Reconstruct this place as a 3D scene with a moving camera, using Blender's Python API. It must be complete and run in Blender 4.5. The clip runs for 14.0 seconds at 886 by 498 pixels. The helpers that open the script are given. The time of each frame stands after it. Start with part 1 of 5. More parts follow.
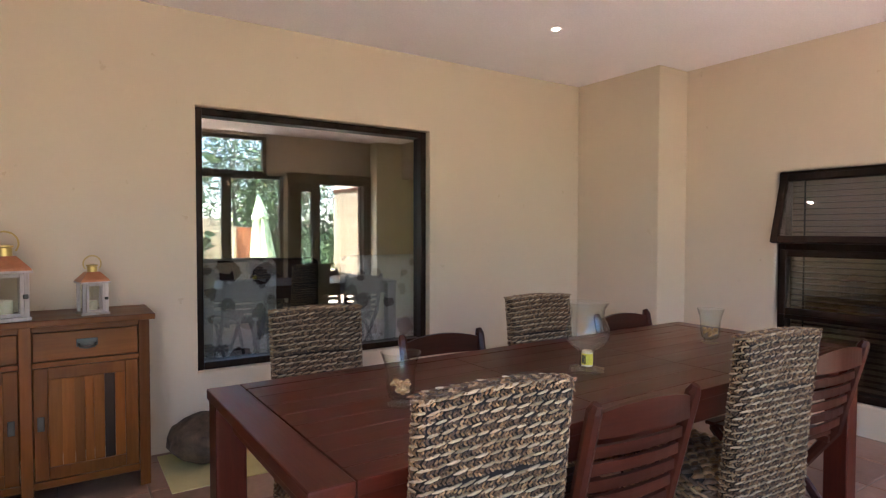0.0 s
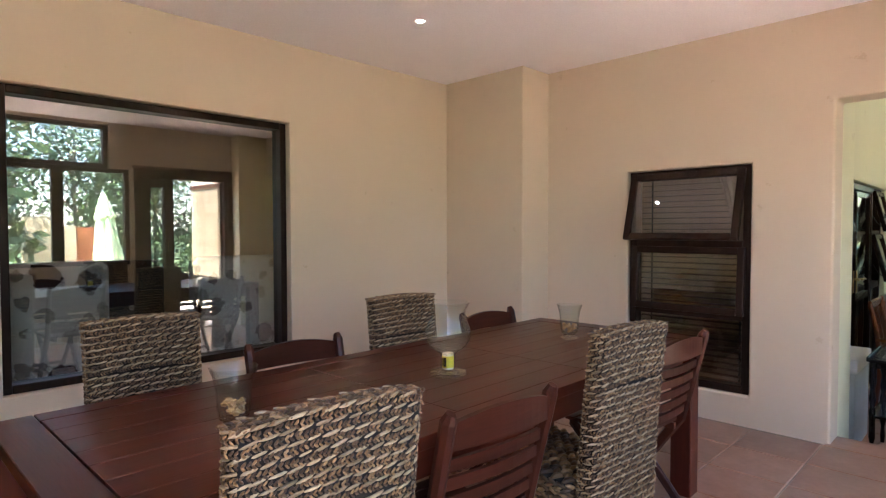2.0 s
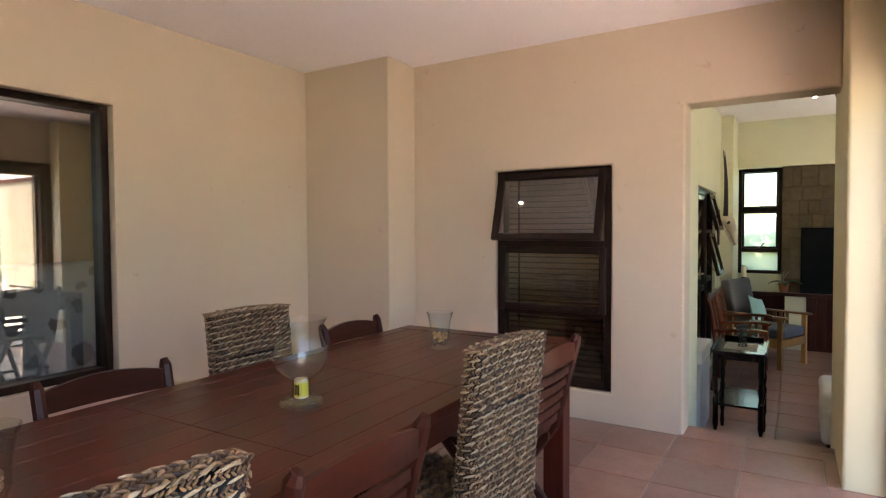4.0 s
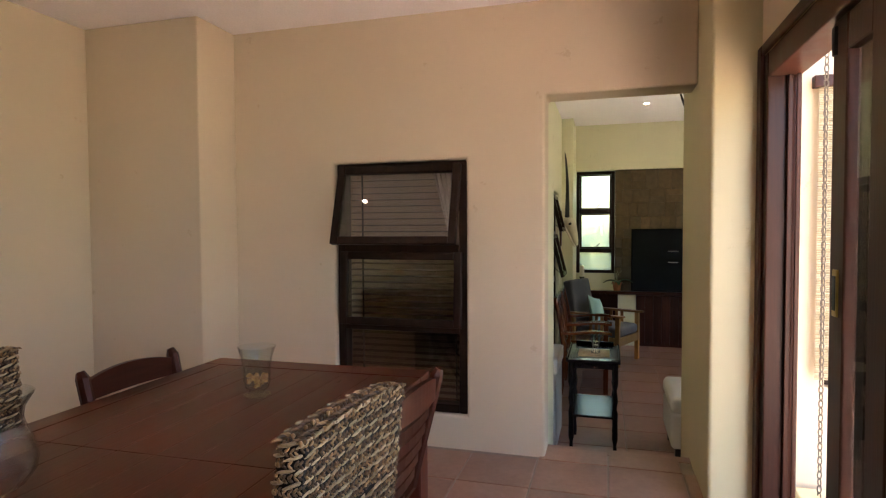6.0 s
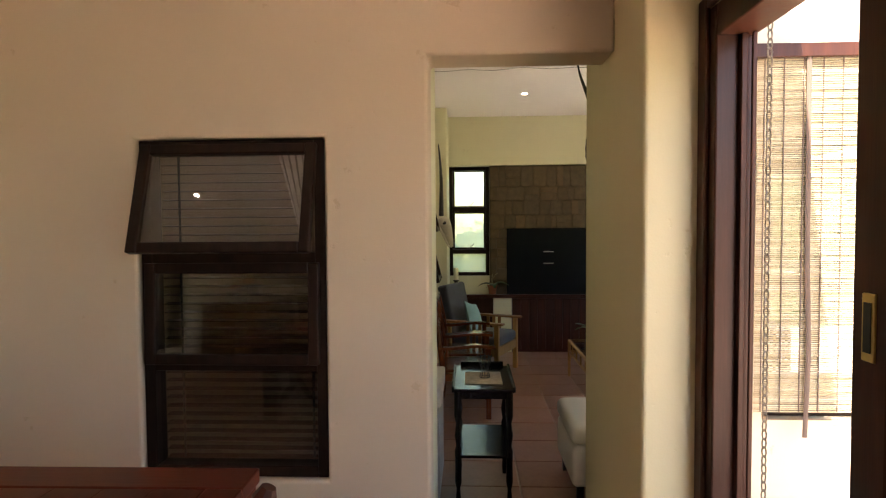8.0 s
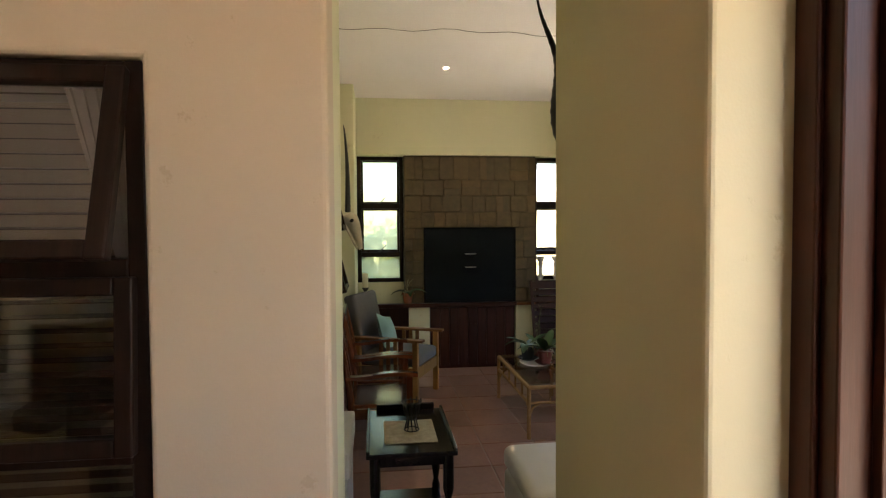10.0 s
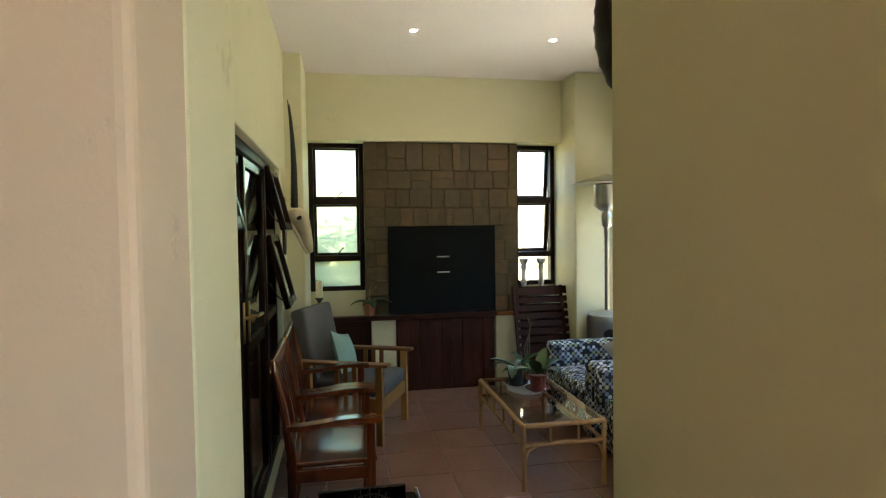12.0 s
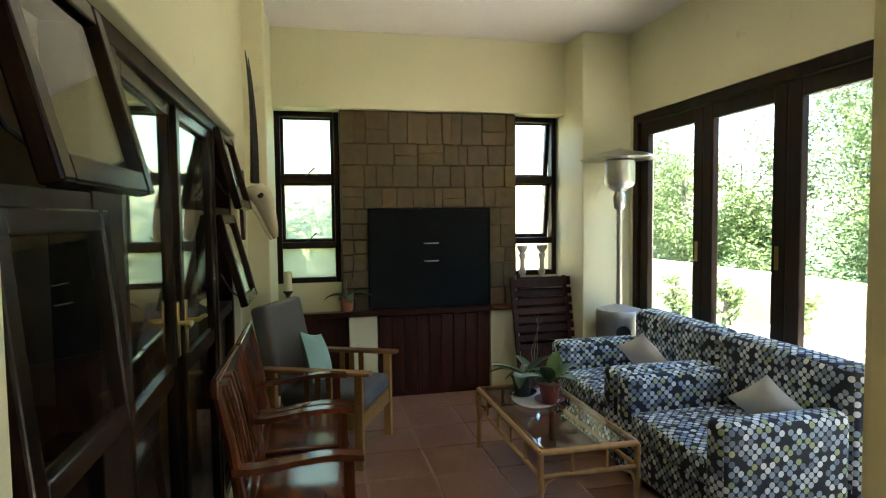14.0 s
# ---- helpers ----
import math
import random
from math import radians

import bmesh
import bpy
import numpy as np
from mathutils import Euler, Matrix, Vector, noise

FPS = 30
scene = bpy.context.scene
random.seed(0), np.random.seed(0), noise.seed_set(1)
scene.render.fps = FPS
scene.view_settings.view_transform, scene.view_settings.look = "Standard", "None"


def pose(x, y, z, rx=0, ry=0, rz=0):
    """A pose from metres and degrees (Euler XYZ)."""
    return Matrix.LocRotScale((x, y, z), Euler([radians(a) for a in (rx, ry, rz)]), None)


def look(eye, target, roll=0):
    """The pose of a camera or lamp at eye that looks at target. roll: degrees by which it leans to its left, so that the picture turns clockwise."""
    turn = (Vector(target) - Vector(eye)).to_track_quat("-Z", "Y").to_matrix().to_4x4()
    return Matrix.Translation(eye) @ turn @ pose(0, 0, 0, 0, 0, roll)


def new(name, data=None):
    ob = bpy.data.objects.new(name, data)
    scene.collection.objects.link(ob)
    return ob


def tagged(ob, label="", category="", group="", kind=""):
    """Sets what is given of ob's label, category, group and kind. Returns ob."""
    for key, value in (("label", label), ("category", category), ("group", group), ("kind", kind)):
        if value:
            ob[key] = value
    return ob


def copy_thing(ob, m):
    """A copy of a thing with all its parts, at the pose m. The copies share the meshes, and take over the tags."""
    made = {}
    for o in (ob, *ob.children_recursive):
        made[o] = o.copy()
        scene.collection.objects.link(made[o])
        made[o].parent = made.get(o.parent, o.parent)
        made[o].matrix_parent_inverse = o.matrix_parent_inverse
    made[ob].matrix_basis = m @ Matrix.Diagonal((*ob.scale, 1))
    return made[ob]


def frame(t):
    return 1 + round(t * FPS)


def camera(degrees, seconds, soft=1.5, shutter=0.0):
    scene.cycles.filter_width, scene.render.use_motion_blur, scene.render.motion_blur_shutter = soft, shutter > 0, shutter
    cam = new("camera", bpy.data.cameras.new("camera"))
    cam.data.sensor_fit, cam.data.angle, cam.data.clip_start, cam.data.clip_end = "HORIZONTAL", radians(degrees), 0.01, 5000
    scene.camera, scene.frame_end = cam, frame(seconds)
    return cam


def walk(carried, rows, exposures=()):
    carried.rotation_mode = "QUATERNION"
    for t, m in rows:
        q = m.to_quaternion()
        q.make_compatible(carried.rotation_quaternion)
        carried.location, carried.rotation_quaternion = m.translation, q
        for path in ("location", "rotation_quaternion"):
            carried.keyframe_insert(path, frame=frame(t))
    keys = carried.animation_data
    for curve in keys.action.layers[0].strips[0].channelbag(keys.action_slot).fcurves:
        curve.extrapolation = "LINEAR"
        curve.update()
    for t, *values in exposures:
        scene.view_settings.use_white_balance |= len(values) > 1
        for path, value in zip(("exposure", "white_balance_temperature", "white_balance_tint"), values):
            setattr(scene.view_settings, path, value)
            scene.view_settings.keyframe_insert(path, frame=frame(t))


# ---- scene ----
cam = camera(75.1, 14.0, soft=1.2)
PATH = [
    (0, (0.184, -0.021, 1.319), (1.284, 1.648, 1.258), 0.1),
    (0.5, (0.195, -0.028, 1.319), (1.384, 1.579, 1.257), 0.1),
    (1, (0.219, -0.03, 1.326), (1.492, 1.512, 1.26), 0.1),
    (1.5, (0.284, 0.003, 1.32), (1.652, 1.46, 1.254), 0.0),
    (2, (0.35, 0.054, 1.308), (1.776, 1.455, 1.246), -0.1),
    (2.5, (0.402, 0.06, 1.315), (1.89, 1.395, 1.25), -0.2),
    (5, (0.808, 0.356, 1.319), (2.644, 1.146, 1.254), -0.4),
    (5.5, (0.967, 0.404, 1.328), (2.853, 1.068, 1.26), -0.4),
    (6, (1.13, 0.465, 1.336), (3.052, 1.012, 1.266), -0.3),
    (6.5, (1.302, 0.516, 1.351), (3.261, 0.914, 1.278), -0.3),
    (7, (1.508, 0.542, 1.351), (3.486, 0.828, 1.277), -0.4),
    (7.5, (1.721, 0.568, 1.36), (3.707, 0.783, 1.281), -0.4),
    (8, (1.943, 0.634, 1.351), (3.94, 0.723, 1.273), -0.4),
    (10.5, (3.171, 0.692, 1.311), (5.152, 0.424, 1.238), -0.5),
    (11, (3.39, 0.649, 1.318), (5.366, 0.356, 1.244), -0.7),
    (11.5, (3.624, 0.636, 1.303), (5.596, 0.311, 1.23), -0.8),
    (12, (3.87, 0.612, 1.293), (5.836, 0.256, 1.222), -0.8),
    (12.5, (4.087, 0.56, 1.283), (6.05, 0.179, 1.211), -0.7),
    (13, (4.285, 0.54, 1.308), (6.241, 0.136, 1.219), -0.8),
    (13.5, (4.449, 0.542, 1.267), (6.404, 0.128, 1.177), -0.8),
    (14, (4.589, 0.577, 1.239), (6.539, 0.144, 1.129), -0.7),
]
EXPOSURES = [(0.0, 3.87, 6000, 15), (2.5, 3.9, 6150, 16), (5.0, 3.78, 6450, 15), (8.0, 3.4, 7300, 15), (11.0, 3.4, 7000, 7), (12.5, 3.7, 6500, 3), (14.0, 3.7, 6500, 3)]
walk(cam, [(t, look(eye, target, roll)) for t, eye, target, roll in PATH], exposures=EXPOSURES)

# ---- light ----
world = bpy.data.worlds.new("sky")
scene.world = world
world.use_nodes = True
wn = world.node_tree
sky = wn.nodes.new("ShaderNodeTexSky")
sky.sky_type, sky.sun_disc = "NISHITA", False
sky.sun_elevation, sky.sun_rotation = radians(66), radians(-74)
wn.links.new(sky.outputs[0], wn.nodes["Background"].inputs[0])
wn.nodes["Background"].inputs[1].default_value = 0.13
sun = new("sun", bpy.data.lights.new("sun", "SUN"))
sun.data.energy, sun.data.angle, sun.data.color = 4.6, radians(0.5), (1.0, 0.95, 0.87)
sun.matrix_world = look((-4.2, 1.2, 10.0), (0, 0, 0))


# ---- materials ----
def nodes_of(name):
    m = bpy.data.materials.new(name)
    m.use_nodes = True
    return m, m.node_tree, m.node_tree.nodes["Principled BSDF"]


def noise_tex(nt, scale, detail=4.0, coord=None, rough=0.55):
    n = nt.nodes.new("ShaderNodeTexNoise")
    n.inputs["Scale"].default_value, n.inputs["Detail"].default_value, n.inputs["Roughness"].default_value = scale, detail, rough
    if coord is not None:
        nt.links.new(coord, n.inputs["Vector"])
    return n


def ramp(nt, fac, stops):
    r = nt.nodes.new("ShaderNodeValToRGB")
    while len(r.color_ramp.elements) < len(stops):
        r.color_ramp.elements.new(0.5)
    for e, (p, c) in zip(r.color_ramp.elements, stops):
        e.position, e.color = p, (*c, 1)
    nt.links.new(fac, r.inputs[0])
    return r.outputs[0]


def mixed(nt, a, b, fac, how="MIX"):
    n = nt.nodes.new("ShaderNodeMix")
    n.data_type, n.blend_type = "RGBA", how
    for sock, v in ((n.inputs[0], fac), (n.inputs[6], a), (n.inputs[7], b)):
        if hasattr(v, "links"):
            nt.links.new(v, sock)
        else:
            sock.default_value = v if isinstance(v, float) else (*v, 1)
    return n.outputs[2]


def bump(nt, bsdf, height, strength, distance=0.01):
    b = nt.nodes.new("ShaderNodeBump")
    b.inputs["Strength"].default_value, b.inputs["Distance"].default_value = strength, distance
    nt.links.new(height, b.inputs["Height"])
    nt.links.new(b.outputs[0], bsdf.inputs["Normal"])


def coords(nt, kind="Object", scale=(1, 1, 1), island=False, rnd=False):
    tc = nt.nodes.new("ShaderNodeTexCoord")
    mp = nt.nodes.new("ShaderNodeMapping")
    mp.inputs["Scale"].default_value = scale
    nt.links.new(tc.outputs[kind], mp.inputs["Vector"])
    if island or rnd:
        src = nt.nodes.new("ShaderNodeNewGeometry").outputs["Random Per Island"] if island else nt.nodes.new("ShaderNodeObjectInfo").outputs["Random"]
        mul = nt.nodes.new("ShaderNodeMath")
        mul.operation = "MULTIPLY"
        mul.inputs[1].default_value = 37.0
        nt.links.new(src, mul.inputs[0])
        nt.links.new(mul.outputs[0], mp.inputs["Location"])
        return mp.outputs[0], src
    return mp.outputs[0], None


def painted(name, c, rough=0.6, vary=0.08, big=1.2, fine=60.0, strength=0.15, metal=0.0, kind="Object", spec=0.5):
    m, nt, p = nodes_of(name)
    v, _ = coords(nt, kind)
    a, b = noise_tex(nt, big, 5, v), noise_tex(nt, fine, 3, v)
    lo, hi = tuple(x * (1 - vary) for x in c), tuple(min(1, x * (1 + vary)) for x in c)
    base = ramp(nt, a.outputs[0], [(0.3, lo), (0.7, hi)])
    nt.links.new(mixed(nt, base, ramp(nt, b.outputs[0], [(0.35, (0.86, 0.86, 0.86)), (0.65, (1, 1, 1))]), 0.5, "MULTIPLY"), p.inputs["Base Color"])
    p.inputs["Roughness"].default_value, p.inputs["Metallic"].default_value = rough, metal
    p.inputs["Specular IOR Level"].default_value = spec
    bump(nt, p, b.outputs[0], strength, 0.004)
    return m


def plaster(name, c):
    """Hand-trowelled painted plaster: broad unevenness, fine grain, a few chips."""
    m, nt, p = nodes_of(name)
    v, _ = coords(nt)
    broad, grain, chip = noise_tex(nt, 0.9, 4, v), noise_tex(nt, 130, 2, v), noise_tex(nt, 7.0, 6, v, 0.62)
    base = ramp(nt, broad.outputs[0], [(0.3, tuple(x * 0.95 for x in c)), (0.7, tuple(min(1, x * 1.03) for x in c))])
    spots = ramp(nt, chip.outputs[0], [(0.67, (1, 1, 1)), (0.70, (0.8, 0.76, 0.7))])
    nt.links.new(mixed(nt, base, spots, 0.55, "MULTIPLY"), p.inputs["Base Color"])
    p.inputs["Roughness"].default_value = 0.62
    trowel = noise_tex(nt, 4.5, 5, v, 0.5)
    h = nt.nodes.new("ShaderNodeMath")
    h.operation = "MULTIPLY_ADD"
    h.inputs[1].default_value = 0.12
    nt.links.new(grain.outputs[0], h.inputs[0])
    nt.links.new(trowel.outputs[0], h.inputs[2])
    dent = nt.nodes.new("ShaderNodeMath")
    dent.operation = "ADD"
    nt.links.new(h.outputs[0], dent.inputs[0])
    nt.links.new(ramp(nt, chip.outputs[0], [(0.65, (0.45, 0.45, 0.45)), (0.70, (0, 0, 0))]), dent.inputs[1])
    bump(nt, p, dent.outputs[0], 0.28, 0.012)
    return m


def wood(name, dark, light, rough=0.4, axis=0, scale=6.0, island=False, rnd=True, coat=0.0, spread=0.25, spec=0.2):
    """Grain runs along the given axis; each piece starts elsewhere in the grain."""
    m, nt, p = nodes_of(name)
    sc = [scale * 3.0] * 3
    sc[axis] = scale * 0.22
    v, r = coords(nt, "Object", tuple(sc), island, rnd)
    n1, n2 = noise_tex(nt, 1.0, 6, v, 0.6), noise_tex(nt, 7.0, 3, v, 0.6)
    base = ramp(nt, n1.outputs[0], [(0.25, dark), (0.75, light)])
    base = mixed(nt, base, ramp(nt, n2.outputs[0], [(0.35, (0.72, 0.68, 0.66)), (0.6, (1, 1, 1))]), 0.45, "MULTIPLY")
    if r is not None:
        base = mixed(nt, base, ramp(nt, r, [(0.0, (1 - spread,) * 3), (1.0, (1 + spread * 0.4,) * 3)]), 1.0, "MULTIPLY")
    nt.links.new(base, p.inputs["Base Color"])
    rr = ramp(nt, n1.outputs[0], [(0.2, (rough * 0.85,) * 3), (0.8, (min(1, rough * 1.25),) * 3)])
    nt.links.new(rr, p.inputs["Roughness"])
    p.inputs["Specular IOR Level"].default_value = spec
    p.inputs["Coat Weight"].default_value, p.inputs["Coat Roughness"].default_value = coat, 0.12
    bump(nt, p, n2.outputs[0], 0.12, 0.003)
    return m


def tile_mat(name, a, b, rough):
    """Glazed terracotta: cloudy colour, worn sheen, a slight tone of its own for each tile."""
    m, nt, p = nodes_of(name)
    v, r = coords(nt, "Object", (1, 1, 1), False, True)
    n1, n2, n3 = noise_tex(nt, 5.0, 5, v), noise_tex(nt, 32.0, 4, v), noise_tex(nt, 1.4, 3, v)
    base = mixed(nt, ramp(nt, n1.outputs[0], [(0.2, a), (0.8, b)]), ramp(nt, n2.outputs[0], [(0.3, (0.8, 0.78, 0.76)), (0.62, (1, 1, 1))]), 0.6, "MULTIPLY")
    base = mixed(nt, base, ramp(nt, r, [(0, (0.85, 0.85, 0.86)), (1, (1.08, 1.05, 1.03))]), 1.0, "MULTIPLY")
    nt.links.new(base, p.inputs["Base Color"])
    nt.links.new(ramp(nt, n3.outputs[0], [(0.3, (rough * 0.92,) * 3), (0.7, (rough * 1.1,) * 3)]), p.inputs["Roughness"])
    bump(nt, p, n2.outputs[0], 0.06, 0.003)
    return m


def pieces_mat(name, stops, rough=0.75, fine=70.0, strength=0.3, island=True, metal=0.0):
    """Colour picked for each loose piece of a mesh, or each object."""
    m, nt, p = nodes_of(name)
    v, r = coords(nt, "Object", (1, 1, 1), island, not island)
    n = noise_tex(nt, fine, 4, v)
    base = mixed(nt, ramp(nt, r, stops), ramp(nt, n.outputs[0], [(0.3, (0.6, 0.6, 0.6)), (0.65, (1.05, 1.05, 1.05))]), 0.7, "MULTIPLY")
    nt.links.new(base, p.inputs["Base Color"])
    p.inputs["Roughness"].default_value, p.inputs["Metallic"].default_value = rough, metal
    bump(nt, p, n.outputs[0], strength, 0.004)
    return m


def pane_mat(name, tint, cloudy=0.0, sheen_least=0.045, sheen_power=5.0):
    """Thin window glass: straight through, a mirror sheen by Fresnel, and for obscure glass a milky share."""
    m, nt, p = nodes_of(name)
    clear, gloss, fres = nt.nodes.new("ShaderNodeBsdfTransparent"), nt.nodes.new("ShaderNodeBsdfGlossy"), nt.nodes.new("ShaderNodeLayerWeight")
    clear.inputs[0].default_value, gloss.inputs["Roughness"].default_value, fres.inputs[0].default_value = (*tint, 1), 0.0, 0.5
    body = clear.outputs[0]
    if cloudy:
        milk, mx = nt.nodes.new("ShaderNodeBsdfTranslucent"), nt.nodes.new("ShaderNodeMixShader")
        milk.inputs[0].default_value, mx.inputs[0].default_value = (0.74, 0.83, 0.62, 1), cloudy
        nt.links.new(clear.outputs[0], mx.inputs[1])
        nt.links.new(milk.outputs[0], mx.inputs[2])
        body = mx.outputs[0]
    sheen = nt.nodes.new("ShaderNodeMixShader")
    power, scale = nt.nodes.new("ShaderNodeMath"), nt.nodes.new("ShaderNodeMath")
    power.operation, scale.operation = "POWER", "MULTIPLY_ADD"
    power.inputs[1].default_value, scale.inputs[1].default_value, scale.inputs[2].default_value = sheen_power, 0.95, sheen_least
    nt.links.new(fres.outputs["Facing"], power.inputs[0])
    nt.links.new(power.outputs[0], scale.inputs[0])
    nt.links.new(scale.outputs[0], sheen.inputs[0])
    nt.links.new(body, sheen.inputs[1])
    nt.links.new(gloss.outputs[0], sheen.inputs[2])
    nt.links.new(sheen.outputs[0], nt.nodes["Material Output"].inputs["Surface"])
    return m


def dots_mat(name):
    """Fabric with close rows of dots in grey, pale blue, white and olive on near-black."""
    m, nt, p = nodes_of(name)
    tc = nt.nodes.new("ShaderNodeTexCoord")
    geo = nt.nodes.new("ShaderNodeUVMap")
    mp = nt.nodes.new("ShaderNodeMapping")
    mp.inputs["Scale"].default_value, mp.inputs["Rotation"].default_value = (31, 31, 31), (0, 0, radians(45))
    nt.links.new(geo.outputs[0], mp.inputs["Vector"])
    vor = nt.nodes.new("ShaderNodeTexVoronoi")
    vor.voronoi_dimensions, vor.inputs["Randomness"].default_value, vor.inputs["Scale"].default_value = "2D", 0.0, 1.0
    nt.links.new(mp.outputs[0], vor.inputs["Vector"])
    sep = nt.nodes.new("ShaderNodeSeparateColor")
    nt.links.new(vor.outputs["Color"], sep.inputs[0])
    tone = ramp(nt, sep.outputs[0], [(0.0, (0.02, 0.022, 0.03)), (0.2, (0.02, 0.022, 0.03)), (0.21, (0.30, 0.36, 0.44)), (0.45, (0.52, 0.56, 0.58)), (0.6, (0.16, 0.19, 0.24)), (0.75, (0.70, 0.72, 0.70)), (0.9, (0.34, 0.38, 0.20)), (1.0, (0.12, 0.17, 0.30))])
    tone.node.color_ramp.interpolation = "CONSTANT"
    disc = ramp(nt, vor.outputs["Distance"], [(0.43, (1, 1, 1)), (0.48, (0, 0, 0))])
    nt.links.new(mixed(nt, (0.018, 0.019, 0.024), tone, disc), p.inputs["Base Color"])
    p.inputs["Roughness"].default_value = 0.85
    n = noise_tex(nt, 500, 2, tc.outputs["Object"])
    bump(nt, p, n.outputs[0], 0.25, 0.002)
    return m


def floral_mat(name):
    """Pale fabric with loose dark and grey blooms."""
    m, nt, p = nodes_of(name)
    v, _ = coords(nt, "Object", (1, 1, 1))
    warp = noise_tex(nt, 16, 4, v)
    base = (0.60, 0.61, 0.59)
    for scale, share, shades, shift in ((9.0, 0.50, [(0, (0.38, 0.38, 0.37)), (1, (0.20, 0.20, 0.20))], 3.1), (5.2, 0.42, [(0, (0.02, 0.02, 0.024)), (0.5, (0.025, 0.025, 0.03)), (0.55, (0.16, 0.16, 0.16)), (1, (0.30, 0.30, 0.30))], 0.0)):
        add = nt.nodes.new("ShaderNodeVectorMath")
        add.operation = "MULTIPLY_ADD"
        add.inputs[1].default_value = (0.09, 0.09, 0.09)
        nt.links.new(warp.outputs["Color"], add.inputs[0])
        nt.links.new(v, add.inputs[2])
        move = nt.nodes.new("ShaderNodeVectorMath")
        move.operation, move.inputs[1].default_value = "ADD", (shift, shift * 0.7, shift)
        nt.links.new(add.outputs[0], move.inputs[0])
        vor = nt.nodes.new("ShaderNodeTexVoronoi")
        vor.inputs["Scale"].default_value = scale
        nt.links.new(move.outputs[0], vor.inputs["Vector"])
        sep = nt.nodes.new("ShaderNodeSeparateColor")
        nt.links.new(vor.outputs["Color"], sep.inputs[0])
        bloom = ramp(nt, vor.outputs["Distance"], [(0.05, (0.6, 0.6, 0.6)), (0.14, (1, 1, 1)), (0.40, (1, 1, 1)), (0.44, (0, 0, 0))])
        picked = ramp(nt, sep.outputs[0], [(share - 0.01, (1, 1, 1)), (share, (0, 0, 0))])
        base = mixed(nt, base, ramp(nt, sep.outputs[1], shades), mixed(nt, bloom, picked, 1.0, "MULTIPLY"))
    nt.links.new(base, p.inputs["Base Color"])
    p.inputs["Roughness"].default_value = 0.85
    return m


def lamp_mat(name, c, power):
    m, nt, p = nodes_of(name)
    p.inputs["Emission Color"].default_value, p.inputs["Emission Strength"].default_value = (*c, 1), power
    return m


CREAM = plaster("cream_plaster", (0.62, 0.50, 0.36))
# cream plaster with the lounge's greenish light mixed into its colour
PASSAGE = plaster("green_lit_doorway_plaster", (0.62, 0.54, 0.325))
LOUNGE = plaster("pale_olive_plaster", (0.70, 0.67, 0.45))
WHITE = painted("ceiling_white", (0.92, 0.86, 0.85), 0.8, 0.03, 0.8, 90, 0.06)
TILE = tile_mat("terracotta_tile", (0.29, 0.15, 0.098), (0.39, 0.225, 0.155), 0.34)
TILE2 = tile_mat("lounge_tile", (0.25, 0.125, 0.08), (0.34, 0.185, 0.125), 0.33)
GROUT = painted("grout", (0.33, 0.26, 0.21), 0.9, 0.15, 8, 120, 0.3)
FRAME = wood("dark_frame_wood", (0.012, 0.007, 0.005), (0.035, 0.016, 0.010), 0.36, 2, 5, True, False, 0.0, 0.25, 0.15)
FRAME_RED = wood("red_brown_frame_wood", (0.03, 0.011, 0.007), (0.075, 0.024, 0.013), 0.34, 2, 5, True, False, 0.0, 0.25, 0.18)
FRAME_GLOSS = wood("varnished_dark_wood", (0.012, 0.007, 0.005), (0.035, 0.016, 0.010), 0.22, 2, 5, True, False, 0.08, 0.25, 0.2)
MAHOG = wood("mahogany", (0.046, 0.0078, 0.0045), (0.098, 0.0185, 0.0085), 0.30, 0, 5)
MAHOG_Y = wood("mahogany_cross", (0.046, 0.0078, 0.0045), (0.098, 0.0185, 0.0085), 0.30, 1, 5)
MAHOG_Z = wood("mahogany_upright", (0.046, 0.0078, 0.0045), (0.098, 0.0185, 0.0085), 0.33, 2, 5)
GLASS = pane_mat("clear_glass", (0.96, 0.975, 0.965), 0.0, 0.035, 4.6)
PANE = pane_mat("window_glass", (0.97, 0.98, 0.975))
PANE_DOUBLE = pane_mat("double_window_glass", (0.90, 0.92, 0.91), 0.0, 0.19)
PANE_WIDE = pane_mat("large_window_glass", (0.90, 0.92, 0.91), 0.0, 0.27)
PANE_SASH = pane_mat("sash_glass", (0.92, 0.93, 0.92), 0.0, 0.13)
CLOTH_W = painted("off_white_cloth", (0.72, 0.70, 0.64), 0.9, 0.06, 3, 300, 0.25)
GREENCLOTH = painted("light_green_canvas", (0.58, 0.76, 0.44), 0.85, 0.08, 3, 200, 0.2)
SOOT = painted("sooty_black_steel", (0.007, 0.008, 0.009), 0.75, 0.2, 3, 80, 0.08, 0.0, "Object", 0.15)
BLACK = painted("black_steel", (0.012, 0.013, 0.014), 0.45, 0.15, 3, 80, 0.08)
BRASS = painted("brass", (0.62, 0.44, 0.16), 0.28, 0.1, 6, 90, 0.05, 1.0)
STEEL = painted("brushed_steel", (0.58, 0.57, 0.54), 0.32, 0.08, 4, 120, 0.06, 1.0)


